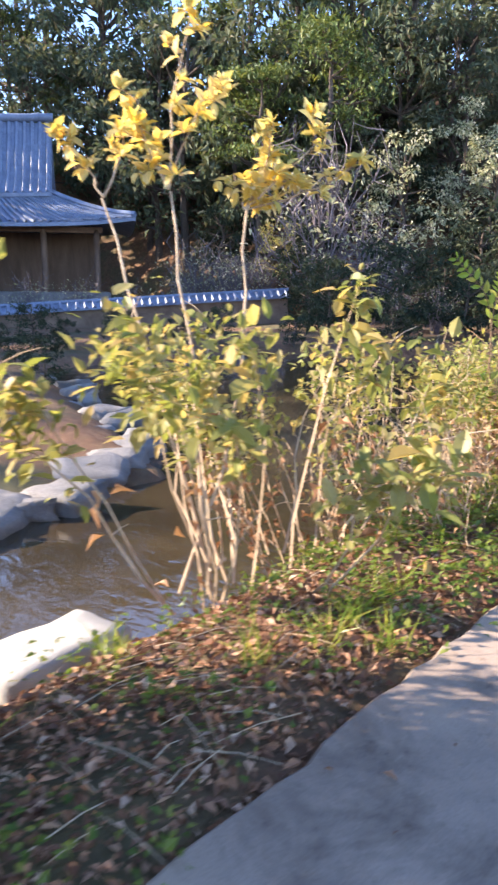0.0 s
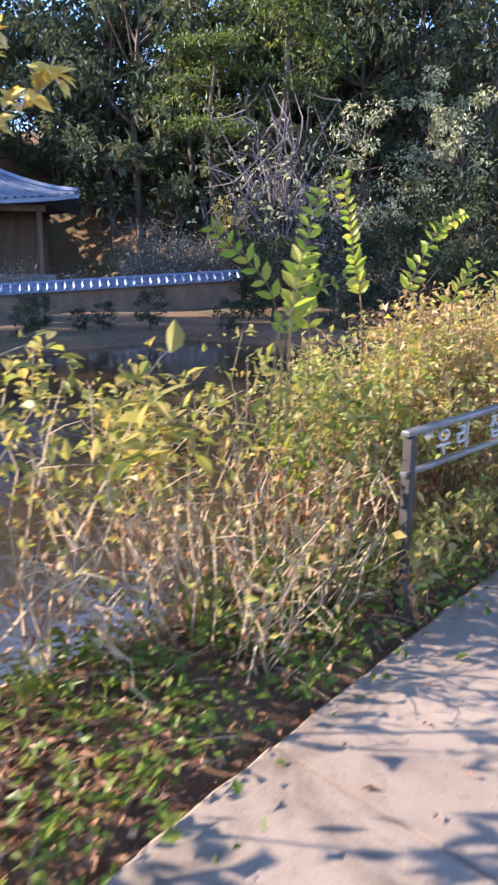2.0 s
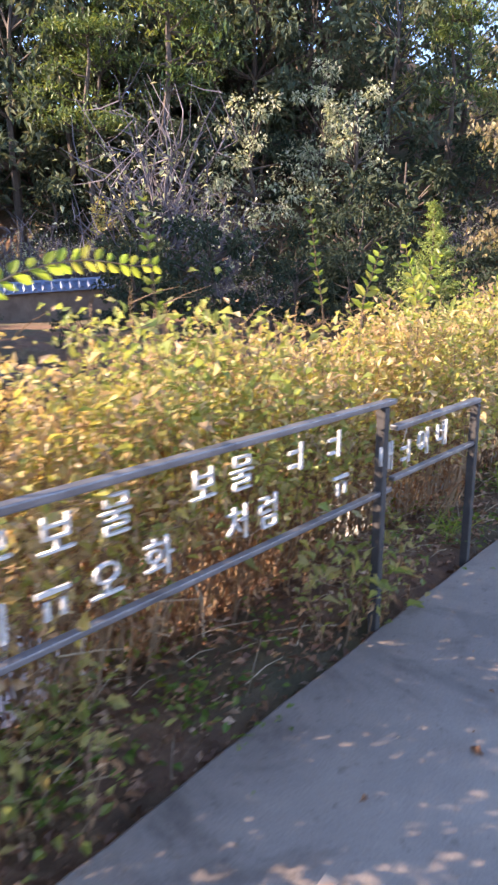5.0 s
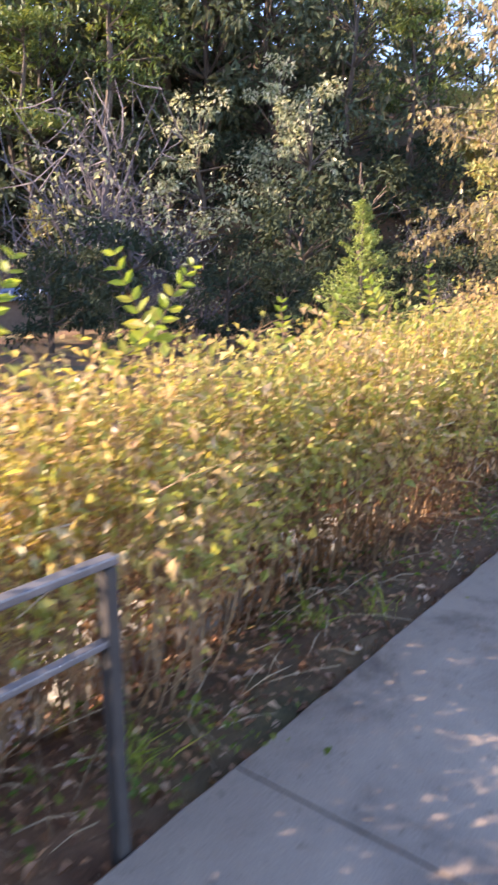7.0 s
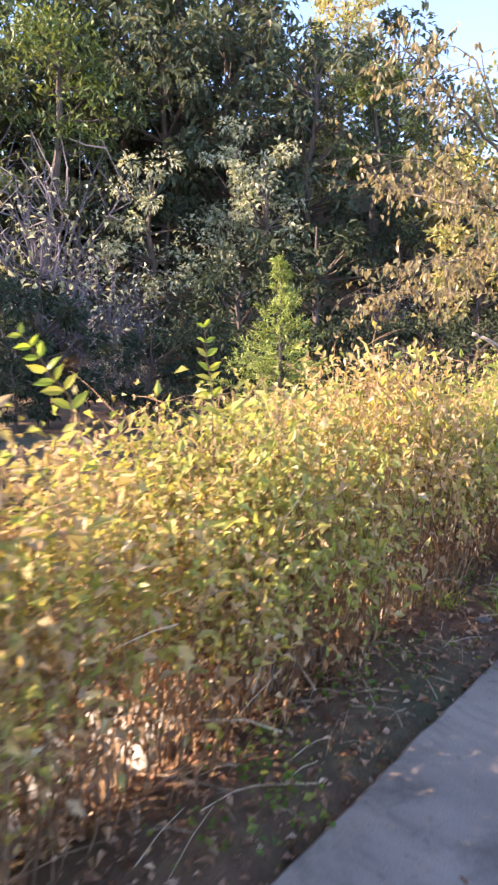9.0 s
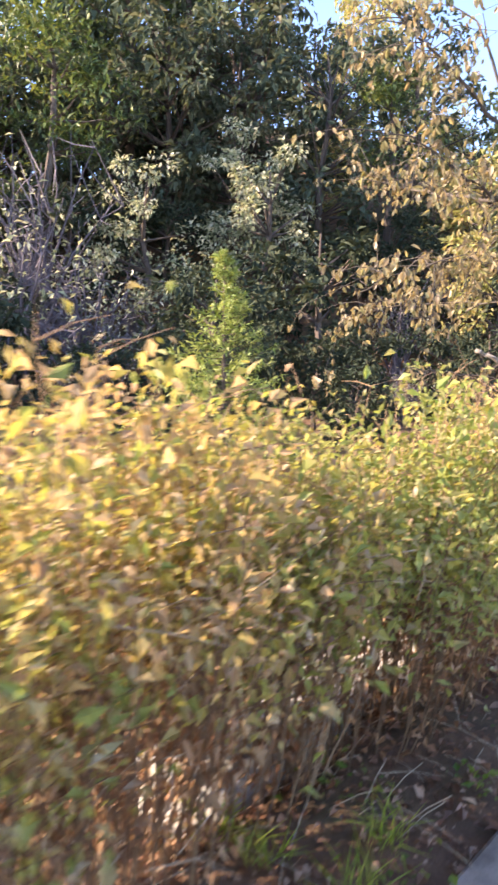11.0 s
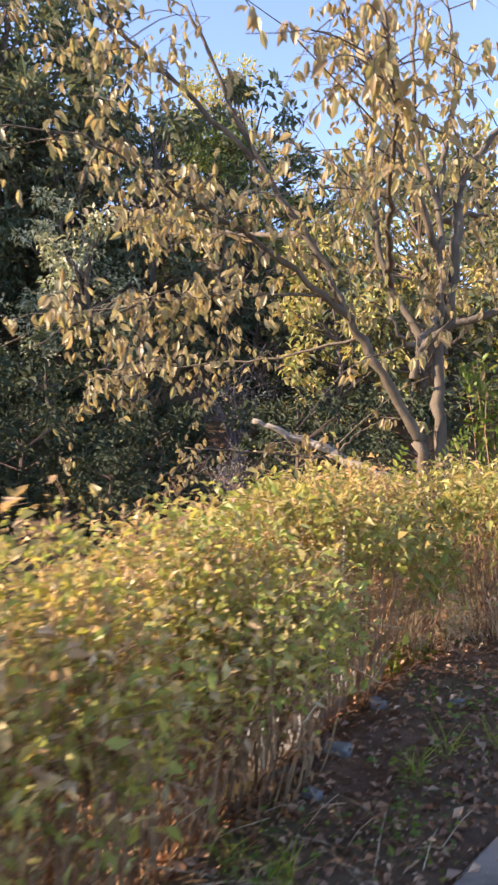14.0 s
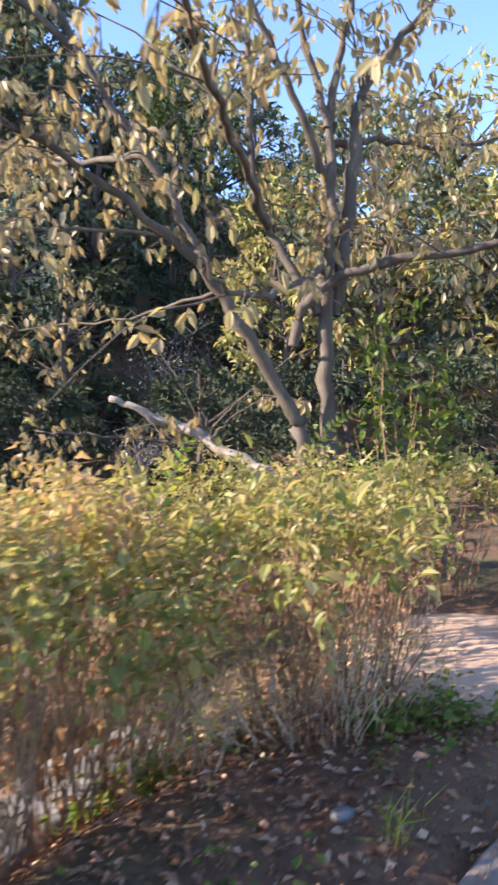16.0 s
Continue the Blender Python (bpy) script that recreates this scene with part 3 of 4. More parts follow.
def sprig(seed, base, tip, arch, pairs, leaf, mat):
    """A young shoot with leaves in pairs along an arching stem, rooted down in the hedge."""
    rng = np.random.default_rng(seed)
    pairs = round(pairs * 1.4)
    gs, gl = Geo(), Geo()
    span = np.array(tip) - np.array(base)
    ln = smooth_line([(-0.15 * span[0], -0.15 * span[1], -0.5), (0, 0, 0), span * 0.5 + (0, 0, arch), span], 15, rng, 0.003)
    add_tube(gs, ln, np.linspace(0.0055, 0.0015, 15), 4)
    p, d = [], []
    for k in range(pairs):
        q = (0.36 + 0.64 * k / (pairs - 1)) * 13.99
        i = int(q)
        c = ln[i] * (1 - q + i) + ln[i + 1] * (q - i)
        t = unit(ln[i + 1] - ln[i])
        side = unit(np.cross(t, (0.75, -0.65, 0.15)))
        for sg in (-1, 1):
            p.append(c)
            d.append(side * sg * 0.85 + t * 0.75 + rng.normal(0, 0.16, 3))
    p, d = np.array(p), np.array(d)
    taper = np.repeat(np.linspace(1.1, 0.65, pairs), 2)
    add_blades(gl, p, d, rng.uniform(0.85, 1.15, len(p)) * leaf * taper * 0.9, rng.uniform(0.4, 0.5, len(p)), rng, 0.2, (0.75, -0.65, 0.3))
    ob = tagged(new("leafy_shoot"), "fresh green shoot with paired leaves above the hedge", "shoot", "shoots above the hedge")
    ob.location = base
    part("stem", gs.mesh("stem", STEM), ob)
    part("foliage", gl.mesh("foliage", mat), ob)
    return ob


for n, (base, tip, arch, pairs, leaf) in enumerate((
    ((-2.42, 5.66, 1.30), (-2.18, 5.13, 1.88), -0.03, 13, 0.085),
    ((-2.22, 5.80, 1.32), (-2.27, 6.52, 1.80), 0.12, 12, 0.10),
    ((-1.88, 4.42, 1.28), (-1.93, 4.64, 1.75), 0.03, 7, 0.10),
    ((-2.35, 4.85, 1.30), (-2.48, 4.56, 1.64), 0.04, 6, 0.10),
    ((-2.10, 4.60, 1.20), (-2.02, 4.95, 1.42), 0.05, 4, 0.08),
    ((-2.20, 4.75, 1.15), (-2.05, 4.80, 1.42), 0.03, 4, 0.08),
    ((-2.45, 5.10, 1.20), (-2.50, 5.30, 1.52), 0.03, 6, 0.10),
    ((-2.30, 5.05, 1.15), (-2.25, 4.90, 1.50), 0.03, 6, 0.10),
    ((-2.15, 6.20, 1.25), (-2.10, 6.32, 1.50), 0.02, 5, 0.09),
    ((-2.10, 6.62, 1.36), (-2.10, 7.50, 1.55), 0.10, 12, 0.085),
    ((-2.30, 7.70, 1.36), (-2.32, 7.66, 1.80), 0.0, 7, 0.055),
    ((-2.70, 9.55, 1.30), (-2.70, 9.38, 1.95), 0.0, 8, 0.065),
    ((-2.30, 9.36, 1.30), (-2.30, 9.56, 1.67), 0.02, 6, 0.095),
    ((-2.40, 10.28, 1.32), (-2.42, 10.12, 1.70), 0.0, 5, 0.09),
    ((-2.40, 10.30, 1.32), (-2.38, 10.54, 1.66), 0.03, 5, 0.09),
    ((-2.30, 10.00, 1.22), (-2.25, 10.20, 1.45), 0.02, 4, 0.09),
    ((-2.40, 12.36, 1.35), (-2.40, 12.16, 1.63), 0.02, 5, 0.085),
    ((-2.40, 13.13, 1.35), (-2.40, 13.08, 1.68), 0.0, 4, 0.075),
    ((-2.45, 11.78, 1.28), (-2.40, 11.90, 1.56), 0.0, 5, 0.075),
    ((-2.35, 11.20, 1.25), (-2.40, 11.26, 1.48), 0.0, 4, 0.075),
    ((-2.50, 17.20, 1.25), (-2.50, 17.25, 1.52), 0.0, 5, 0.06),
    ((-2.60, 22.60, 1.10), (-2.55, 22.80, 1.45), 0.03, 5, 0.09),
    ((-2.95, 24.90, 1.20), (-2.70, 25.30, 1.62), 0.06, 8, 0.10),
)):
    sprig(50 + n, base, tip, arch, pairs, leaf, GREEN if n in (10, 11) else FRESH)


# ---- the lettered railing ----
def text_mesh(body, size, depth=0.006):
    cu = bpy.data.curves.new("letter", "FONT")
    cu.body, cu.size, cu.extrude, cu.offset = body, size, depth, -size * 0.006
    cu.align_x, cu.align_y, cu.resolution_u = "CENTER", "CENTER", 3
    ob = bpy.data.objects.new("letter", cu)
    scene.collection.objects.link(ob)
    me = bpy.data.meshes.new_from_object(ob.evaluated_get(bpy.context.evaluated_depsgraph_get()))
    bpy.data.objects.remove(ob)
    me.materials.append(LETTER)
    return me


def bar_mesh(turned):
    """An unreadable sign: plain bars of its size."""
    bm = bmesh.new()
    for c, s in (((-0.02, 0.02, 0), (0.05, 0.012, 0.01)), ((0.028, 0, 0), (0.012, 0.10, 0.01)), ((-0.02, -0.03, 0), (0.045, 0.012, 0.01))):
        r = bmesh.ops.create_cube(bm, size=1)
        bmesh.ops.scale(bm, vec=s, verts=r["verts"])
        bmesh.ops.translate(bm, vec=c, verts=r["verts"])
    if turned:
        bmesh.ops.rotate(bm, cent=(0, 0, 0), matrix=Matrix.Rotation(math.pi / 2, 3, "Z"), verts=bm.verts)
    me = bpy.data.meshes.new("letter_bars")
    bm.to_mesh(me)
    bm.free()
    me.materials.append(LETTER)
    return me


RAIL_X = -1.53
FACING = Matrix(((0, 0, 1, 0), (1, 0, 0, 0), (0, 1, 0, 0), (0, 0, 0, 1)))
BARS = bar_mesh(0), bar_mesh(1)


def railing(y0, y1, top, low, rows, posts):
    ob = tagged(new("lettered_railing"), "low dark steel railing with white metal letters between rails", "railing", "lettered railings")
    ob.location = (RAIL_X, y0, 0)
    L = y1 - y0
    part("top_rail", box_mesh("top_rail", (0.042, L, 0.024), RAIL, 0.005, (0, L / 2, top - 0.014)), ob, "grey steel top rail")
    part("lower_rail", box_mesh("lower_rail", (0.03, L, 0.02), RAIL, 0.004, (0, L / 2, low)), ob, "grey steel lower rail")
    for y in posts:
        part("post", box_mesh("post", (0.042, 0.042, top + 0.15 - 0.03), STEEL, 0.005, (0, y - y0, (top - 0.03 - 0.15) / 2)), ob, "dark painted post")
    for body, y, z, size in rows:
        p = part("letter", BARS[int(y * 10) % 2] if body == "-" else text_mesh(body, size), ob)
        p.matrix_local = Matrix.Translation((0.012, y - y0, z)) @ FACING


railing(4.74, 5.80, 0.825, 0.64, (("“", 4.91, 0.745, 0.15), ("우", 5.04, 0.722, 0.135), ("리", 5.21, 0.724, 0.135), ("집", 5.54, 0.722, 0.135), ("에", 5.71, 0.722, 0.135)), (4.78,))
railing(5.86, 8.32, 1.02, 0.62, (("오", 6.06, 0.90, 0.13), ("가", 6.24, 0.90, 0.13), ("무", 6.41, 0.90, 0.13), ("보", 6.59, 0.90, 0.13), ("물", 6.78, 0.905, 0.13), ("보", 7.12, 0.905, 0.13), ("물", 7.30, 0.905, 0.13), ("-", 7.6, 0.905, 0.1), ("-", 7.85, 0.905, 0.1), ("보", 6.04, 0.715, 0.13), ("물", 6.22, 0.72, 0.13), ("-", 6.40, 0.735, 0.1), ("-", 6.57, 0.74, 0.1), ("오", 6.74, 0.73, 0.13), ("화", 6.93, 0.735, 0.13), ("처", 7.28, 0.74, 0.13), ("럼", 7.44, 0.74, 0.13), ("-", 7.9, 0.74, 0.1)), (5.9, 8.24))
railing(8.34, 9.27, 0.90, 0.66, (("배", 8.26, 0.765, 0.14), ("-", 8.44, 0.765, 0.12), ("이", 8.61, 0.77, 0.14), ("네", 8.81, 0.775, 0.14)), (9.245,))


# ---- stones ----
def stone_mesh(seed, size, mat, rough=0.18, flat=1.0):
    bm = bmesh.new()
    bmesh.ops.create_cube(bm, size=1)
    bmesh.ops.subdivide_edges(bm, edges=bm.edges[:], cuts=3, use_grid_fill=True)
    for v in bm.verts:
        r = v.co.normalized() * 0.62
        v.co = v.co.lerp(r, 0.45 * flat)
        v.co *= 1 + rough * noise.noise(v.co * 2.3 + Vector((seed * 3.7, 0, 0)))
        v.co = Vector((v.co.x * size[0], v.co.y * size[1], v.co.z * size[2]))
    for f in bm.faces:
        f.smooth = True
    me = bpy.data.meshes.new("stone")
    bm.to_mesh(me)
    bm.free()
    me.materials.append(mat)
    return me


EDGE = [stone_mesh(k, s, GRANITE, 0.12, 0.35) for k, s in enumerate(((0.45, 0.75, 0.34), (0.4, 0.55, 0.3), (0.5, 0.9, 0.32)))]
GREY_EDGE = stone_mesh(9, (0.55, 1.0, 0.3), ROCK, 0.1, 0.3)
rng = np.random.default_rng(12)
for y in (0.9, 1.65, 10.3, 10.85, 11.6, 12.2, 13.1, 13.7, 15.6, 16.3, 17.1, 17.8, 21.75, 22.6):
    s = tagged(new("edging_stone", EDGE[int(rng.integers(0, 3))] if y < 20 else GREY_EDGE), "pale granite edging block at the pond's rim" if y < 20 else "grey stone slab edging the pond", "stone", "pond edging stones")
    x = (-2.62 if y < 20 else -3.02) if y > 9 else -2.95
    s.matrix_basis = pose(x + rng.uniform(-0.05, 0.05), y, (-0.24 if y < 20 else -0.45) if y > 9 else -0.5, rng.uniform(-4, 4), rng.uniform(-4, 4), rng.uniform(-8, 8))
BOULDER = [stone_mesh(20 + k, s, ROCK, 0.42, 0.8) for k, s in enumerate(((0.55, 0.7, 0.26), (0.3, 0.42, 0.2), (0.6, 0.42, 0.3), (0.2, 0.3, 0.16)))]
for k in range(34):
    y = -2 + k * 0.29 + rng.uniform(-0.2, 0.2)
    s = tagged(new("boulder", BOULDER[k % 4]), "grey boulder on the pond's far bank", "boulder", "far bank boulders")
    s.matrix_basis = pose(far_shore(y) + rng.uniform(-0.7, 0.45), y, -0.44, rng.uniform(-15, 15), rng.uniform(-15, 15), rng.uniform(0, 360))
PEBBLE = [stone_mesh(40 + k, s, ROCK, 0.25) for k, s in enumerate(((0.10, 0.13, 0.06), (0.06, 0.08, 0.045), (0.16, 0.12, 0.08)))]
for x, y, k in ((-2.2, 20.1, 0), (-2.05, 20.35, 0), (-1.95, 19.9, 1), (-2.3, 20.55, 0), (-1.7, 21.2, 1), (-2.1, 21.0, 0), (-1.75, 14.9, 1), (-1.35, 22.1, 1)):
    s = tagged(new("small_stone", PEBBLE[k]), "small grey stone lying in the leaf litter", "stone", "small stones")
    s.matrix_basis = pose(x, y, ground_height(x, y) + 0.002, 0, 0, rng.uniform(0, 360))


# ---- verge: litter, low plants, grass ----
def scatter(n, y0, y1, x0, x1, rng):
    y = rng.uniform(y0, y1, n)
    x = np.array([rng.uniform(x0, path_edge(b) + x1) for b in y])
    z = np.array([max(ground_height(a, b), 0.002 if a > path_edge(b) + 0.03 else -9) for a, b in zip(x, y)])
    return np.stack([x, y, z], 1)


def litter():
    rng = np.random.default_rng(21)
    g = Geo()
    for n, y0, y1, x0, x1 in ((12000, -1.5, 10.5, -2.9, 0.0), (11000, 10.5, 24.5, -2.7, 0.02), (2600, 18.5, 23.5, -2.6, 0.1), (7000, -0.8, 3.4, -2.5, 0.0), (110, -1, 23, -1.2, 0.9)):
        p = scatter(n, y0, y1, x0, x1, rng) + (0, 0, 0.006)
        d = rng.normal(0, 1, (n, 3)) * (1, 1, 0.28 if n > 200 else 0.05)
        p[:, 2] += rng.uniform(0, 0.02, n)
        add_leaves(g, p, d, (0.018 + 0.05 * rng.uniform(0, 1, n) ** 2) * (1.15 if n == 2600 else 1.0), rng.uniform(0.4, 0.7, n), rng, 0.3, 0.15)
    return g.mesh("leaf_litter", LITTER)


tagged(new("leaf_litter", litter()), "brown fallen leaves strewn over the verge", "leaves", kind="stuff")


def low_plants():
    rng = np.random.default_rng(22)
    g = Geo()
    for k in range(420):
        y = rng.uniform(-1.0, 7.5) if k < 345 else rng.uniform(7.5, 23.5)
        x = path_edge(y) - rng.uniform(0.05, 1.1 if y < 7.5 else 0.7)
        if (k % 7 == 0 and y > 14) or (k % 5 < 3 and y < 2.3):
            continue
        if k < 70:
            x, y = (-1.35, 22.9) if k < 34 else (-2.45, 22.2)
            x, y = x + rng.normal(0, 0.25), y + rng.normal(0, 0.22)
        big = 1.3 if 2.9 < y < 5.4 or y > 21 else 1.0
        n = int(rng.integers(14, 34))
        r = rng.uniform(0.04, 0.16)
        p = np.array([x, y, ground_height(x, y)]) + rng.normal(0, 1, (n, 3)) * (r, r, 0.0) + np.stack([np.zeros(n), np.zeros(n), rng.uniform(0.01, 0.12, n)], 1)
        add_leaves(g, p, rng.normal(0, 1, (n, 3)) * (1, 1, 0.3) + (0, 0, 0.25), rng.uniform(0.02, 0.05, n) * big, rng.uniform(0.5, 0.8, n), rng, 0.15, 0.2)
    return g.mesh("ground_cover", GREEN)


tagged(new("ground_cover", low_plants()), "low green weeds growing among the fallen leaves", "weeds", kind="stuff")


def grass():
    rng = np.random.default_rng(23)
    g = Geo()
    tufts = [(-1.62, 2.35), (-1.75, 2.55), (-2.3, 1.6), (-1.8, 3.4), (-1.62, 5.3), (-1.7, 6.1), (-1.75, 9.5), (-1.72, 15.3), (-1.66, 15.0), (-2.6, 21.9), (-2.5, 22.2), (-2.35, 22.0), (-1.7, 19.2)]
    tufts += [(path_edge(y) - rng.uniform(0.08, 0.9), y) for y in np.concatenate([rng.uniform(-1, 7, 26), rng.uniform(7, 23, 12)])]
    for x, y in tufts:
        n = int(rng.integers(18, 40))
        b = np.array([x, y, ground_height(x, y)]) + rng.normal(0, 1, (n, 3)) * (0.035, 0.035, 0)
        add_leaves(g, b, rng.normal(0, 0.45, (n, 3)) + (0, 0, 1), rng.uniform(0.08, 0.24, n), np.full(n, 0.035), rng, 0.2, 0.35)
    return g.mesh("grass_tufts", FRESH)


tagged(new("grass_tufts", grass()), "small tufts of green grass on the verge", "grass", kind="stuff")


def straw():
    rng = np.random.default_rng(24)
    g = Geo()
    for _ in range(640):
        y = rng.uniform(-0.6, 20)
        x = path_edge(y) - rng.uniform(0.1, 0.9)
        a, L = rng.uniform(0, 6.28), rng.uniform(0.1, 0.4)
        c = np.array([x, y, ground_height(x, y) + 0.03])
        d = np.array([math.cos(a), math.sin(a), rng.normal(0, 0.15)]) * L / 2
        add_tube(g, np.array([c - d, c + (0, 0, 0.015), c + d]), (0.0022, 0.002, 0.0012), 3)
    return g.mesh("fallen_twigs", STRAW)


tagged(new("fallen_twigs", straw()), "thin dry twigs and straw fallen under the hedge", "twig_work", kind="stuff")

def hedge_stalks():
    """Pale dry stalks leaning out of the hedge."""
    rng = np.random.default_rng(25)
    g = Geo()
    for _ in range(230):
        y = rng.uniform(5.5, 21.0)
        c = np.array([rng.uniform(-2.35, -1.8), y, rng.uniform(0.2, 0.95)])
        d = unit(rng.normal(0, 1, 3) * (0.5, 0.8, 0.6) + (0.15, 0, 0.2)) * rng.uniform(0.08, 0.2)
        add_tube(g, np.array([c - d, c + rng.normal(0, 0.02, 3), c + d]), (0.003, 0.0025, 0.0012), 4)
    return g.mesh("dry_stalks", STRAW)


tagged(new("dry_stalks", hedge_stalks()), "pale dry stalks sticking out of the hedge", "stalks", kind="stuff")

# ---- the big leaning tree ----
TREE = Vector((-3.3, 26.05, 0.0))
TREE_U, TREE_W = Vector((0.829, 0.559, 0)), Vector((-0.559, 0.829, 0))


def tree_point(u, z, w=0.0):
    return np.array((TREE_U * u + TREE_W * w) + Vector((0, 0, z)))


def big_tree():
    rng = np.random.default_rng(61)
    ob = tagged(new("old_tree"), "old leaning tree with pale bark and drooping tan leaves", "tree")
    ob.location = TREE
    tips = []

    def limb(name, pts, r0, r1, twigs=10, label=""):
        ln = smooth_line([tree_point(*p) for p in pts], 5 * len(pts), rng, 0.018)
        g = Geo()
        rad = np.linspace(r0, r1, len(ln)) * (1 + 0.12 * rng.normal(0, 1, len(ln)).clip(-1, 1))
        add_tube(g, ln, rad, 9)
        part(name, g.mesh(name, DEADWOOD if label else BARK, True), ob, label)
        for _ in range(twigs):
            k = int(len(ln) * rng.uniform(0.35, 1.0))
            tips.append((ln[min(k, len(ln) - 1)], unit(ln[-1] - ln[0])))
        return ln

    limb("trunk", [(0.0, -0.3), (0.03, 1.2), (0.02, 2.4), (0.06, 3.1), (0.12, 3.7), (0.1, 4.5), (-0.12, 5.5), (-0.05, 7.0)], 0.095, 0.02, 14)
    limb("limb", [(0.1, 4.4), (0.32, 5.3, 0.2), (0.5, 6.2, 0.3), (0.45, 7.3, 0.3)], 0.05, 0.012, 14)
    limb("trunk", [(-0.12, -0.3, -0.1), (-0.24, 1.27, -0.1), (-0.4, 1.75, -0.15), (-0.81, 2.45, -0.3), (-1.19, 3.11, -0.45), (-1.57, 3.95, -0.5), (-2.0, 4.6, -0.6), (-2.5, 5.6, -0.7), (-2.9, 6.6, -0.8)], 0.085, 0.018, 18)
    limb("limb", [(0.1, 2.6, 0.1), (0.24, 3.2, 0.1), (0.38, 4.16, 0.1), (0.46, 4.75, 0.15), (0.84, 5.3, 0.2), (1.35, 5.9, 0.25), (1.8, 6.8, 0.3)], 0.09, 0.02, 22)
    limb("limb", [(-1.1, 3.0, -0.45), (-2.17, 3.8, -0.9), (-3.0, 4.2, -1.4), (-3.95, 4.6, -2.1)], 0.045, 0.01, 26)
    limb("limb", [(-1.6, 4.0, -0.5), (-2.6, 4.5, 1.0), (-3.5, 5.05, 2.6), (-4.2, 5.5, 3.4)], 0.04, 0.01, 26)
    limb("limb", [(-0.1, 0.75, 0.1), (-0.7, 1.1, 0.6), (-1.4, 1.5, 1.05), (-1.85, 1.7, 1.1), (-2.3, 1.9, 1.15)], 0.085, 0.035, 5, "low dead limb of bare pale wood")
    limb("limb", [(-0.2, 0.9, 0.5), (-1.2, 1.3, 1.2), (-2.6, 1.5, 1.6), (-3.3, 1.55, 1.8)], 0.03, 0.012, 4)
    limb("twig_fork", [(-1.1, 1.32, 0.85), (-1.25, 1.7, 0.8)], 0.02, 0.008, 1)
    limb("twig_fork", [(-1.14, 1.42, 0.83), (-0.85, 1.68, 0.8)], 0.02, 0.008, 1)
    limb("limb", [(0.0, 3.05, 0.0), (-0.15, 2.9, -0.5), (-0.6, 2.55, -1.5), (-0.93, 2.44, -2.3), (-1.13, 2.66, -2.5)], 0.035, 0.012, 4)
    limb("limb", [(-0.3, 2.3, 0.0), (-0.15, 2.71, -0.1), (0.33, 2.96, -0.3), (1.46, 3.09, -0.6), (2.4, 3.3, -0.8)], 0.06, 0.03, 20)
    limb("limb", [(-0.05, 2.6, 0.0), (-0.42, 3.31, 0.1), (-0.62, 4.02, 0.15), (-0.64, 5.08, 0.2), (-0.57, 6.2, 0.2)], 0.06, 0.02, 24)
    limb("limb", [(-0.5, 3.5, 0.1), (-0.8, 3.75, -1.2), (-1.05, 3.85, -2.4), (-1.2, 4.1, -3.3), (-1.35, 4.6, -3.9)], 0.04, 0.012, 30)
    limb("limb", [(0.1, 3.9, 0.0), (-0.36, 4.77, -0.4), (-0.79, 5.61, -0.7), (-1.15, 6.4, -0.9)], 0.045, 0.012, 24)
    limb("limb", [(0.15, 4.3, 0.1), (0.8, 4.6, 0.8), (1.6, 4.7, 1.3), (2.6, 4.9, 1.6)], 0.045, 0.012, 24)
    limb("limb", [(-2.2, 4.9, -0.6), (-3.3, 5.9, -0.9), (-4.2, 6.6, -1.2)], 0.035, 0.012, 26)
    limb("limb", [(-1.3, 3.3, -0.4), (-2.4, 3.2, -1.2), (-3.6, 3.0, -1.7), (-4.5, 2.6, -2.0)], 0.018, 0.008, 26)
    limb("limb", [(-1.0, 2.8, -0.4), (-2.2, 2.7, 0.6), (-3.6, 2.7, 1.2), (-4.6, 2.4, 1.4)], 0.018, 0.008, 24)
    gt, gl = Geo(), Geo()
    pts, dirs = [], []
    for base, d in tips:
        e = base + (d * 0.3 + rng.normal(0, 0.55, 3) + (0, 0, 0.05)) * rng.uniform(0.5, 1.25)
        m = (base + e) / 2 + (0, 0, 0.08)
        ln = smooth_line([base, m, e - (0, 0, 0.12)], 6, rng, 0.012)
        add_tube(gt, ln, np.linspace(0.010, 0.003, 6), 4)
        for _ in range(int(rng.integers(1, 4))):
            k = rng.integers(1, 6)
            e2 = ln[k] + rng.normal(0, 0.26, 3) + (0, 0, -0.05)
            add_tube(gt, np.array([ln[k], (ln[k] + e2) / 2 + (0, 0, 0.03), e2]), (0.005, 0.004, 0.002), 3)
            n = int(rng.integers(3, 8))
            pts.append(ln[k] + (e2 - ln[k]) * rng.uniform(0.15, 1.05, (n, 1)) + rng.normal(0, 0.025, (n, 3)))
        n = int(rng.integers(2, 7))
        q = rng.uniform(0.8, 4.99, n)
        i = q.astype(int)
        pts.append(ln[i] * (1 - (q - i))[:, None] + ln[i + 1] * (q - i)[:, None] + rng.normal(0, 0.03, (n, 3)))
    p = np.concatenate(pts)
    add_blades(gl, p, rng.normal(0, 0.38, (len(p), 3)) + (0, 0, -0.85), rng.uniform(0.08, 0.165, len(p)), rng.uniform(0.36, 0.5, len(p)), rng, 0.2, (0.6, -0.8, 0.1))
    part("twig_work", gt.mesh("twig_work", BARK), ob)
    part("foliage", gl.mesh("foliage", HANGING), ob)


big_tree()

# climbing leaves at the old tree's foot
meshes = shrub(151, 2.9, 1.1, 0.9, 22, 620, 0.12, (STEM, GREEN), 0, 0.3, 1.0, stem_r=0.008)
plant("vine_shrub", meshes, "dark green vine climbing beside the old tree", "vine", "", pose(-2.7, 26.6, -0.05))


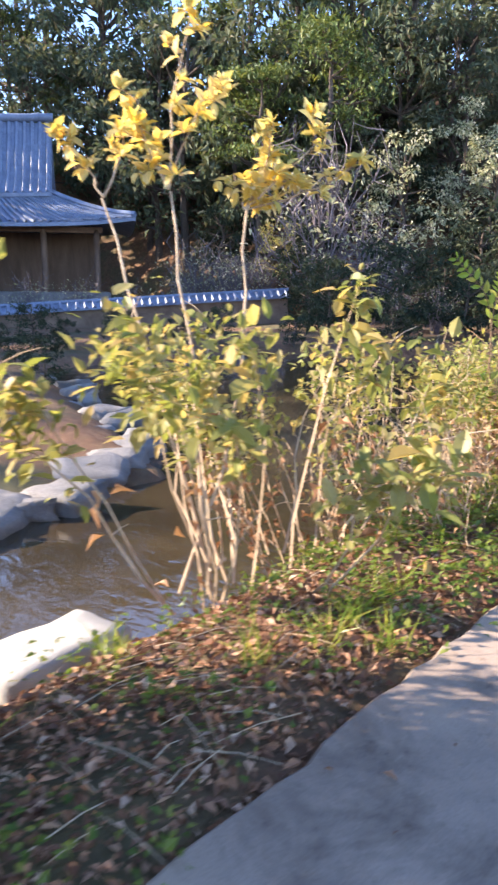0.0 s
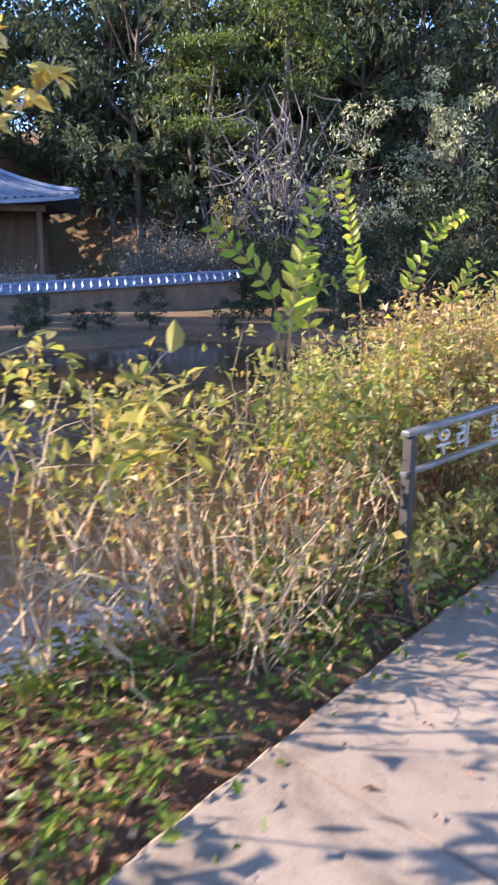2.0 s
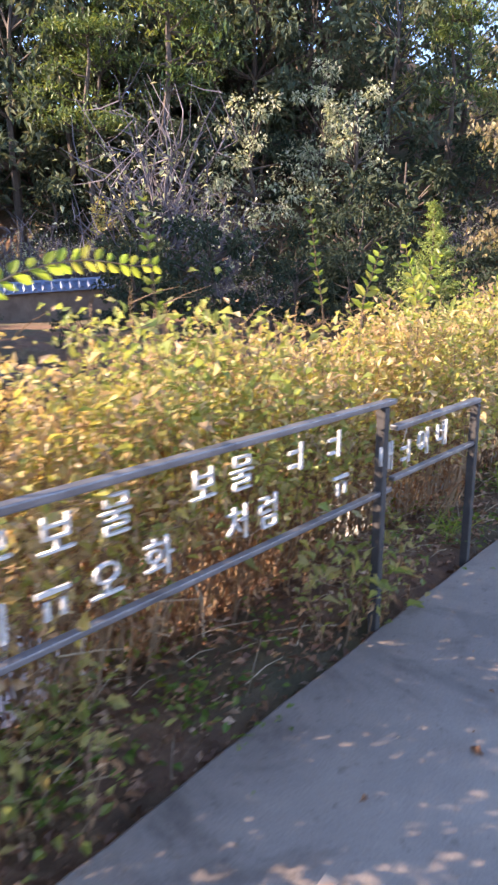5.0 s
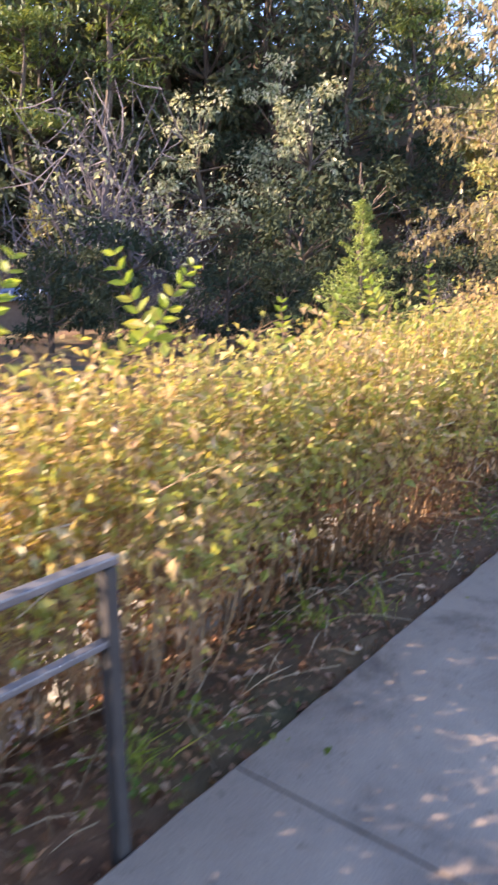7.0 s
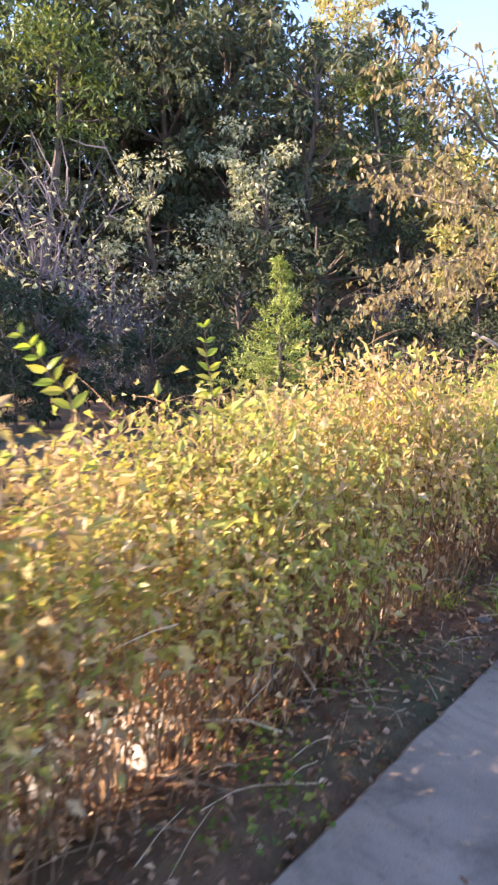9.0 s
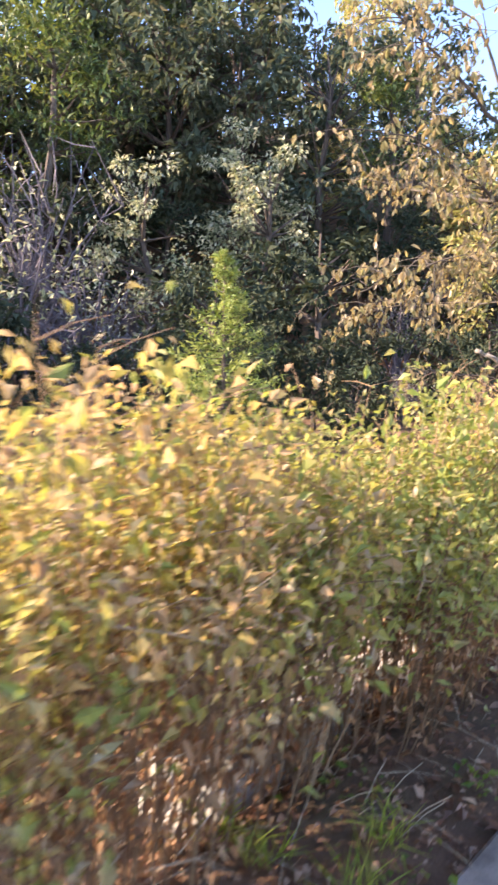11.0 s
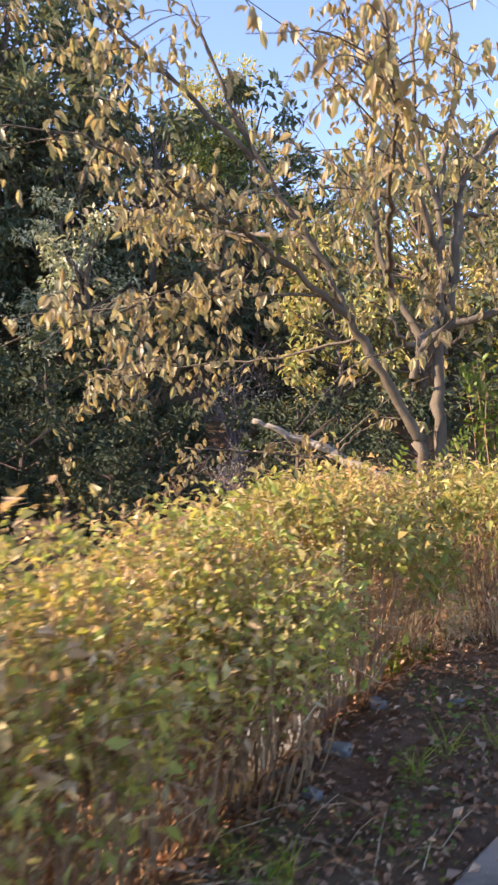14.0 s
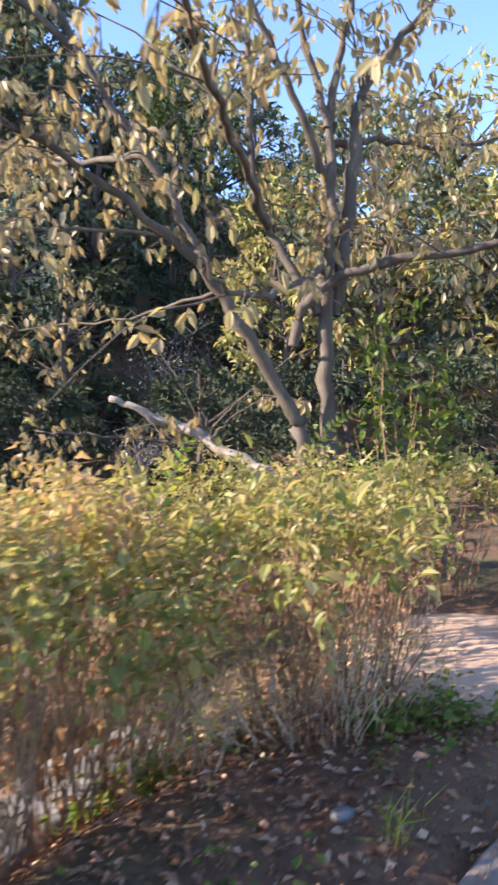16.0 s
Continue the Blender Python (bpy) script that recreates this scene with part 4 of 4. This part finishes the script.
# ---- young cedar by the pond ----
def cedar():
    rng = np.random.default_rng(71)
    ob = tagged(new("young_cedar"), "young sunlit yellow-green conifer of pointed shape", "conifer")
    H = 3.35
    x, y = -7.0, 20.3
    ob.location = (x, y, ground_height(x, y) - 0.02)
    gt, gl = Geo(), Geo()
    add_tube(gt, smooth_line([(0, 0, -0.1), (0.02, 0, 1.5), (0, 0, H - 0.05)], 10), np.linspace(0.05, 0.006, 10), 6)
    for _ in range(210):
        z = 0.25 + (H - 0.35) * rng.uniform(0, 1) ** 1.2
        r = 1.55 * (1 - z / H) ** 1.1 * rng.uniform(0.35, 1.2) + 0.04
        a = rng.uniform(0, 6.28)
        o = np.array([math.cos(a), math.sin(a), 0.0])
        ln = smooth_line([(0, 0, z), o * r * 0.55 + (0, 0, z + 0.02), o * r + (0, 0, z + 0.16 * r + 0.05)], 5)
        add_tube(gt, ln, np.linspace(0.008, 0.002, 5), 3)
        n = int(30 + 70 * r)
        q = rng.uniform(0.5, 3.99, n)
        i = q.astype(int)
        p = ln[i] * (1 - (q - i))[:, None] + ln[i + 1] * (q - i)[:, None]
        add_leaves(gl, p, o * 0.7 + rng.normal(0, 0.55, (n, 3)) + (0, 0, 0.25), rng.uniform(0.05, 0.12, n), np.full(n, 0.2), rng, 0.1, 0.2)
    part("trunk", gt.mesh("trunk", DARK_BARK), ob)
    part("foliage", gl.mesh("foliage", CEDAR), ob)


cedar()


# ---- woods on the hillside ----
def woods_tree(seed, kind):
    rng = np.random.default_rng(seed)
    gt, gl = Geo(), Geo()
    if kind == "pine":
        H = 8.5
        tr = smooth_line([(0, 0, -0.5), (0.3, 0.1, H * 0.45), (-0.1, 0.2, H * 0.8), (0.1, 0.0, H)], 10, rng, 0.04)
        add_tube(gt, tr, np.linspace(0.17, 0.04, 10), 7)
        for _ in range(22):
            k = rng.integers(4, 10)
            a, r = rng.uniform(0, 6.28), rng.uniform(0.7, 2.3) * (1.25 - k / 11)
            e = tr[k] + (math.cos(a) * r, math.sin(a) * r, rng.uniform(0.0, 0.5))
            add_tube(gt, np.array([tr[k], (tr[k] + e) / 2 - (0, 0, 0.1), e]), (0.05, 0.035, 0.012), 4)
            n = 95
            p = e + rng.normal(0, 1, (n, 3)) * (0.5, 0.5, 0.12)
            add_leaves(gl, p, rng.normal(0, 0.7, (n, 3)) + (0, 0, 0.5), rng.uniform(0.2, 0.36, n), np.full(n, 0.3), rng, 0.1, 0.2)
        return gt.mesh("trunk", DARK_BARK), gl.mesh("crown", NEEDLE)
    if kind == "bare":
        H = 3.2
        for _ in range(26):
            a, r = rng.uniform(0, 6.28), rng.uniform(0.3, 1.7)
            e = np.array([math.cos(a) * r, math.sin(a) * r, H * rng.uniform(0.45, 1.0)])
            ln = smooth_line([rng.normal(0, 0.15, 3) * (1, 1, 0) - (0, 0, 0.3), e * (0.4, 0.4, 0.6), e], 6, rng, 0.05)
            add_tube(gt, ln, np.linspace(0.035, 0.008, 6), 4)
            for _ in range(7):
                k = rng.integers(2, 6)
                f = ln[k] + rng.normal(0, 0.4, 3) + (0, 0, 0.25)
                add_tube(gt, np.array([ln[k], (ln[k] + f) / 2 + rng.normal(0, 0.04, 3), f]), (0.014, 0.01, 0.005), 3)
        n = 260
        p = rng.normal(0, 1, (n, 3)) * (0.8, 0.8, 0.5) + (0, 0, 2.0)
        add_leaves(gl, p, rng.normal(0, 0.6, (n, 3)), rng.uniform(0.08, 0.17, n), np.full(n, 0.5), rng)
        return gt.mesh("trunk", GREY_TWIG), gl.mesh("crown", PALE)
    H, R, clumps, per, leaf, mat = {"broad": (8.0, 2.6, 38, 54, 0.30, WOODS), "pale": (6.5, 1.9, 26, 84, 0.18, PALE), "autumn": (7.0, 2.2, 32, 52, 0.28, AUTUMN), "front": (5.0, 2.1, 28, 52, 0.29, SHADED_WOODS)}[kind]
    tr = smooth_line([(0, 0, -0.5), (0.15, 0.1, H * 0.35), (-0.1, 0.15, H * 0.7), (0.05, 0.0, H * 0.95)], 8, rng, 0.05)
    add_tube(gt, tr, np.linspace(0.16, 0.03, 8), 6)
    for _ in range(clumps):
        a, u = rng.uniform(0, 6.28), rng.uniform(-1, 1)
        low = 0.14 if kind in ("broad", "front") else 0.24
        z = H * (low + (1 - low) * (u * 0.5 + 0.5))
        r = R * math.sqrt(max(0.05, 1 - (abs(z / H - 0.55) / 0.6) ** 2)) * rng.uniform(0.45, 1.05)
        c = np.array([math.cos(a) * r, math.sin(a) * r, z])
        k = int(np.argmin(np.abs(tr[:, 2] - z * 0.8)))
        add_tube(gt, np.array([tr[k], (tr[k] + c) / 2, c]), (0.05, 0.03, 0.01), 4)
        s = rng.uniform(0.35, 0.75)
        d = unit(rng.normal(0, 1, (per, 3)))
        p = c + d * s * rng.uniform(0.3, 1.0, (per, 1)) * (1, 1, 0.7)
        add_leaves(gl, p, d * 0.8 + rng.normal(0, 0.5, (per, 3)) + (0, 0, -0.15), rng.uniform(0.6, 1.3, per) * leaf, rng.uniform(0.4, 0.6, per), rng)
    return gt.mesh("trunk", DARK_BARK), gl.mesh("crown", mat)


LABELS = {"broad": ("broadleaf_tree", "dark green broadleaf tree on the shaded hillside"), "pale": ("pale_tree", "tree with pale grey-green leaves on the hillside"), "autumn": ("autumn_tree", "sunlit tree turning yellow and orange on the hillside"), "front": ("understorey_bush", "low bush below the hill, shade put into its leaf colour"), "pine": ("pine_tree", "pine with flat needle pads and bare trunk"), "bare": ("bare_bush", "bare grey twiggy bush at the hill's foot")}
MADE, COUNT = {}, {}


def woods(kind, x, y, scale, turn):
    if ground_height(x, y) < -0.36:
        return None
    c = COUNT[kind] = COUNT.get(kind, -1) + 1
    key = (kind, c % 3)
    m = pose(x, y, ground_height(x, y) - 0.05, 0, 0, turn) @ Matrix.Diagonal((scale, scale, scale, 1))
    if key in MADE:
        return copy_thing(MADE[key], m)
    name, label = LABELS[kind]
    ob = tagged(new(name), label, "tree" if kind != "bare" else "bush", "woods on the hill")
    t, f = woods_tree(200 + 10 * c + len(kind), kind)
    part("trunk", t, ob)
    part("crown", f, ob)
    ob.matrix_basis = m
    MADE[key] = ob


def near_pavilion(x, y):
    return (-42 < x < -27 and 12 < y < 26.5) or math.hypot(x + 36.3, y - 16.7) < 10.5


rng = np.random.default_rng(81)
PALE_SPOTS = ((-20.3, 31.0), (-17.2, 34.0), (-19.5, 35.2))
for x, y in PALE_SPOTS:
    woods("pale", x, y, rng.uniform(0.95, 1.15), rng.uniform(0, 360))
FOOT = Vector((-0.62, 0.78, 0)), Vector((0.78, 0.62, 0))
for row, d in enumerate((35.2, 38.2, 41.4, 45.0, 49.0, 53.5, 58.0)):
    for s in np.arange(-16 - row * 1.5, 44 + row * 2, 2.9 + row * 0.16):
        dd, ss = d + rng.uniform(-1.1, 1.1), s + rng.uniform(-1.0, 1.0)
        x, y = FOOT[0].x * dd + FOOT[1].x * ss, FOOT[0].y * dd + FOOT[1].y * ss
        if near_pavilion(x, y) or (row > 3 and ss > 19) or (row == 6 and ss < 0):
            continue
        if any((x - a) ** 2 + (y - b) ** 2 < 4 for a, b in PALE_SPOTS):
            continue
        r = rng.uniform()
        if ss > 14 or (row > 2 and ss > 7):
            kind = "autumn" if r < 0.8 else "broad"
        elif row == 0:
            kind = "bare" if r < 0.55 else "front"
        elif row == 1:
            kind = "pale" if r < 0.12 else ("front" if r < 0.55 else ("bare" if r < 0.75 else "broad"))
        else:
            kind = "pine" if r < 0.3 else ("pale" if r < 0.36 else "broad")
        woods(kind, x, y, rng.uniform(0.8, 1.2), rng.uniform(0, 360))
for d, step in ((24.5, 3.2), (27.5, 3.0), (30.5, 3.0), (33.2, 2.6), (36.6, 2.8), (40.0, 3.0)):
    for s in np.arange(0.0 if d < 34 else -12, 30, step):
        dd, ss = d + rng.uniform(-1, 1), s + rng.uniform(-1, 1)
        x, y = FOOT[0].x * dd + FOOT[1].x * ss, FOOT[0].y * dd + FOOT[1].y * ss
        if x > -8 or near_pavilion(x, y):
            continue
        kind = "bare" if rng.uniform() < 0.35 else "front"
        woods(kind, x, y, rng.uniform(0.45, 0.7), rng.uniform(0, 360))
# These bushes are added to keep the open ground below the hill dark.
for x, y, sc in ((-7.5, 24.6, 0.42), (-9.2, 27.2, 0.5), (-6.8, 28.8, 0.45), (-10.4, 24.2, 0.45), (-11.5, 29.0, 0.55), (-5.5, 31.2, 0.5), (-8.2, 31.8, 0.55), (-12.4, 26.2, 0.5), (-3.0, 32.5, 0.5), (-1.0, 31.0, 0.45), (1.2, 33.0, 0.55), (-9.0, 22.6, 0.36), (-5.0, 28.4, 0.4), (-8.6, 20.2, 0.3), (-12.0, 22.5, 0.4), (-14.5, 23.5, 0.45), (-13.0, 19.5, 0.36)):
    woods("front", x, y, sc, 137 * x)
# The tall trees at (-43, 8) to (-44, 24.5) are added to shade the hill.
for x, y, sc, kind in ((-24.0, 37.0, 1.65, "broad"), (-26.5, 35.2, 1.5, "pine"), (-22.0, 39.0, 1.4, "broad"), (-28.5, 33.0, 1.25, "broad"), (-43, 8, 1.4, "broad"), (-46, 14, 1.4, "broad"), (-47, 19, 1.4, "broad"), (-44, 24.5, 1.3, "broad"), (-31.5, 35.5, 1.9, "broad"), (-34.5, 33.0, 1.8, "pine"), (-28.5, 37.5, 1.7, "broad"), (-41.5, 28.5, 1.6, "broad"), (-49, 22, 1.7, "broad"), (-48.5, 27, 1.7, "broad"), (-45, 31, 1.7, "broad"), (-50, 16, 1.6, "broad"), (-33.0, 28.2, 1.6, "broad"), (-36.0, 28.5, 1.5, "broad"), (-31.0, 31.2, 1.45, "broad"), (-38.5, 30.0, 1.5, "broad"), (-24.2, 29.6, 1.2, "pine"), (-26.5, 27.6, 1.1, "pine"), (-24.6, 26.9, 0.55, "autumn"), (-21.5, 26.4, 1.9, "bare"), (-23.0, 28.2, 2.0, "bare"), (-20.2, 28.4, 1.6, "bare")):
    woods(kind, x, y, sc, 71 * y)
for x, y, sc in ((-26.3, 22.3, 0.7), (-25.3, 24.0, 0.75), (-27.6, 20.2, 0.6), (-28.6, 18.0, 0.6), (-29.3, 16.0, 0.6), (-24.3, 25.6, 0.8)):
    woods("bare", x, y, sc, 53 * y)
# Low bushes added along the far shore to cover its sunlit strip.
for y in np.arange(6.5, 20.5, 1.0):
    woods("front", far_shore(y) - rng.uniform(1.0, 2.6), y, rng.uniform(0.16, 0.26), rng.uniform(0, 360))
# an added wooded spur, mostly out of view, that shades field and hill foot
for y in np.arange(-34, 18, 4.2):
    for x in (-33.0, -39.0):
        a, b = x + rng.uniform(-1, 1) - 0.6 * max(0, y - 8), y + rng.uniform(-1.5, 1.5)
        if not near_pavilion(a, b):
            woods("broad", a, b, rng.uniform(0.8, 1.1), rng.uniform(0, 360))


# ---- tiled wall and pavilion beyond the pond ----
def tile_rows(parent, length, half, rise, pitch, curve=0.0, base=(0, 0, 0)):
    """Rounded cover tiles running down both sides of a ridge, row by row."""
    n = max(2, int(length / pitch))
    for i in range(n):
        x = -length / 2 + (i + 0.5) * length / n
        for sg in (-1, 1):
            pts = []
            for s in np.linspace(0, 1, 5):
                lift = curve * (2 * x / length) ** 2 * s
                pts.append((base[0] + x, base[1] + sg * half * s, base[2] + rise * (1 - s) ** 1.25 + lift))
            g = Geo()
            add_tube(g, np.array(pts), np.full(5, pitch * 0.28), 5)
            part("cover_tile", g.mesh("cover_tile", ROOF_TILE), parent)


def roof_sheet(length, half, rise, thick, curve=0.0, base=(0, 0, 0), n=16):
    v, f = [], []
    for i in range(n + 1):
        x = -length / 2 + length * i / n
        for s in np.linspace(-1, 1, 9):
            lift = curve * (2 * x / length) ** 2 * abs(s)
            z = rise * (1 - abs(s)) ** 1.25 + lift
            v += [(base[0] + x, base[1] + half * s, base[2] + z), (base[0] + x, base[1] + half * s, base[2] + z - thick)]
    m = 18
    for i in range(n):
        for j in range(8):
            a = i * m + 2 * j
            f += [(a, a + m, a + m + 2), (a, a + m + 2, a + 2), (a + 1, a + m + 3, a + m + 1), (a + 1, a + 3, a + m + 3)]
        for j in (0, 16):
            a = i * m + j
            f += [(a, a + 1, a + m + 1), (a, a + m + 1, a + m)]
    for i in (0, n):
        for j in range(8):
            a = i * m + 2 * j
            f += [(a, a + 2, a + 3), (a, a + 3, a + 1)]
    return v, f


def tiled_wall():
    a, b = Vector((-22.3, 25.0, 0)), Vector((-28.5, 13.0, 0))
    L = (a - b).length
    ob = tagged(new("tiled_wall"), "low earthen wall with a grey tiled cap", "wall")
    ob.matrix_basis = Matrix.Translation((a + b) / 2 - Vector((0, 0, 0.4))) @ Matrix.Rotation(math.atan2((a - b).y, (a - b).x), 4, "Z") @ Matrix.Rotation(-0.06, 4, "Y")
    part("wall_body", box_mesh("wall_body", (L, 0.35, 2.6), EARTH, 0.02, (0, 0, -0.3)), ob)
    v, f = roof_sheet(L + 0.2, 0.42, 0.26, 0.06, 0, (0, 0, 1.08))
    g = Geo()
    g.add(v, f)
    add_tube(g, np.array([(-L / 2 - 0.1, 0, 1.38), (0, 0, 1.38), (L / 2 + 0.1, 0, 1.38)]), (0.09, 0.09, 0.09), 6)
    cap = part("tile_cap", g.mesh("tile_cap", ROOF_TILE), ob, "grey tile cap along the wall, tinted with sky blue")
    tile_rows(cap, L + 0.2, 0.42, 0.26, 0.34, 0, (0, 0, 1.09))


tiled_wall()


def pavilion():
    """A hip-and-gable roof on columns: a skirt all round, a steeper gable roof on top."""
    ob = tagged(new("pavilion"), "traditional timber pavilion with upturned grey tiled roof", "pavilion")
    gz = ground_height(-33.0, 20.0)
    ob.matrix_basis = pose(-36.3, 16.7, gz + 1.75, 0, 0, 57)
    L, D, E = 16.0, 8.4, 2.6
    part("stone_base", box_mesh("stone_base", (L - 2.4, D - 2.4, 2.6), ROCK, 0.05, (0, 0, -1.65)), ob)
    for cx in (-6.2, -3.72, -1.24, 1.24, 3.72, 6.2):
        for cy in (-2.6, 2.6):
            g = Geo()
            add_tube(g, np.array([(cx, cy, -0.36), (cx, cy, E)]), (0.17, 0.15), 10)
            part("column", g.mesh("column", TIMBER, True), ob)
    part("wall_panel", box_mesh("wall_panel", (12.2, 0.14, 3.0), TIMBER, 0.01, (0, 1.4, 1.15)), ob)
    for cy in (-2.6, 2.6):
        part("beam", box_mesh("beam", (13.0, 0.22, 0.3), TIMBER, 0.02, (0, cy, E - 0.02)), ob)

    def skirt(u, v, s):
        """A point of the skirt: round the eave by side and v, inward by s."""
        hx, hy = L / 2 - 4.0 * s, D / 2 - 2.0 * s
        x, y = ((v * hx, -hy), (hx, v * hy), (-v * hx, hy), (-hx, -v * hy))[u]
        return x, y, E + 0.1 + 0.4 * abs(v) ** 3 * (1 - s) ** 2 + 1.55 * s**1.2

    g = Geo()
    for u in range(4):
        vs, ss = np.linspace(-1, 1, 17), np.linspace(0, 1, 5)
        top = [skirt(u, b, a) for a in ss for b in vs]
        under = [(x, y, z - 0.16) for x, y, z in top]
        f = []
        for i in range(4):
            for j in range(16):
                k = i * 17 + j
                f += [(k, k + 1, k + 18), (k, k + 18, k + 17), (k + 85, k + 103, k + 86), (k + 85, k + 102, k + 103)]
        for j in range(16):
            f += [(j, j + 85, j + 86), (j, j + 86, j + 1)]
        g.add(top + under, f)
    roof = part("roof", g.mesh("roof", ROOF_TILE), ob, "grey tiled roof, tinted with sky blue")
    for u in range(4):
        n = 44 if u % 2 == 0 else 24
        for i in range(n):
            g = Geo()
            v = -1 + 2 * (i + 0.5) / n
            add_tube(g, np.array([np.array(skirt(u, v, a)) + (0, 0, 0.05) for a in np.linspace(0, 1, 5)]), np.full(5, 0.085), 5)
            part("cover_tile", g.mesh("cover_tile", ROOF_TILE), roof)
    for u in range(4):
        g = Geo()
        add_tube(g, np.array([np.array(skirt(u, 1.0, a)) + (0, 0, 0.12) for a in np.linspace(0, 1, 6)]), np.full(6, 0.16), 6)
        part("hip_ridge", g.mesh("hip_ridge", ROOF_TILE), ob)
    GL, GH, GZ = L - 7.6, 2.7, E + 1.5
    v, f = roof_sheet(GL, GH, 3.7, 0.16, 0.15, (0, 0, GZ), 12)
    g = Geo()
    g.add(v, f)
    gable = part("gable_roof", g.mesh("gable_roof", ROOF_TILE), ob, "steep upper roof of grey tiles, tinted with sky blue")
    tile_rows(gable, GL, GH, 3.7, 0.36, 0.15, (0, 0, GZ + 0.04))
    for sg in (-1, 1):
        g = Geo()
        x = sg * (GL / 2 - 0.35)
        g.add([(x, -2.3, GZ + 0.1), (x, 2.3, GZ + 0.1), (x, 0, GZ + 3.5), (x - sg * 0.12, -2.3, GZ + 0.1), (x - sg * 0.12, 2.3, GZ + 0.1), (x - sg * 0.12, 0, GZ + 3.5)], [(0, 1, 2), (3, 5, 4), (0, 3, 4), (0, 4, 1), (1, 4, 5), (1, 5, 2), (2, 5, 3), (2, 3, 0)])
        part("gable_end", g.mesh("gable_end", PLASTER), ob, "pale plastered gable end")
    g = Geo()
    add_tube(g, smooth_line([(-GL / 2 - 0.1, 0, GZ + 4.0), (0, 0, GZ + 3.8), (GL / 2 + 0.1, 0, GZ + 4.0)], 12), np.full(12, 0.2), 8)
    part("ridge", g.mesh("ridge", ROOF_TILE, True), ob)


pavilion()
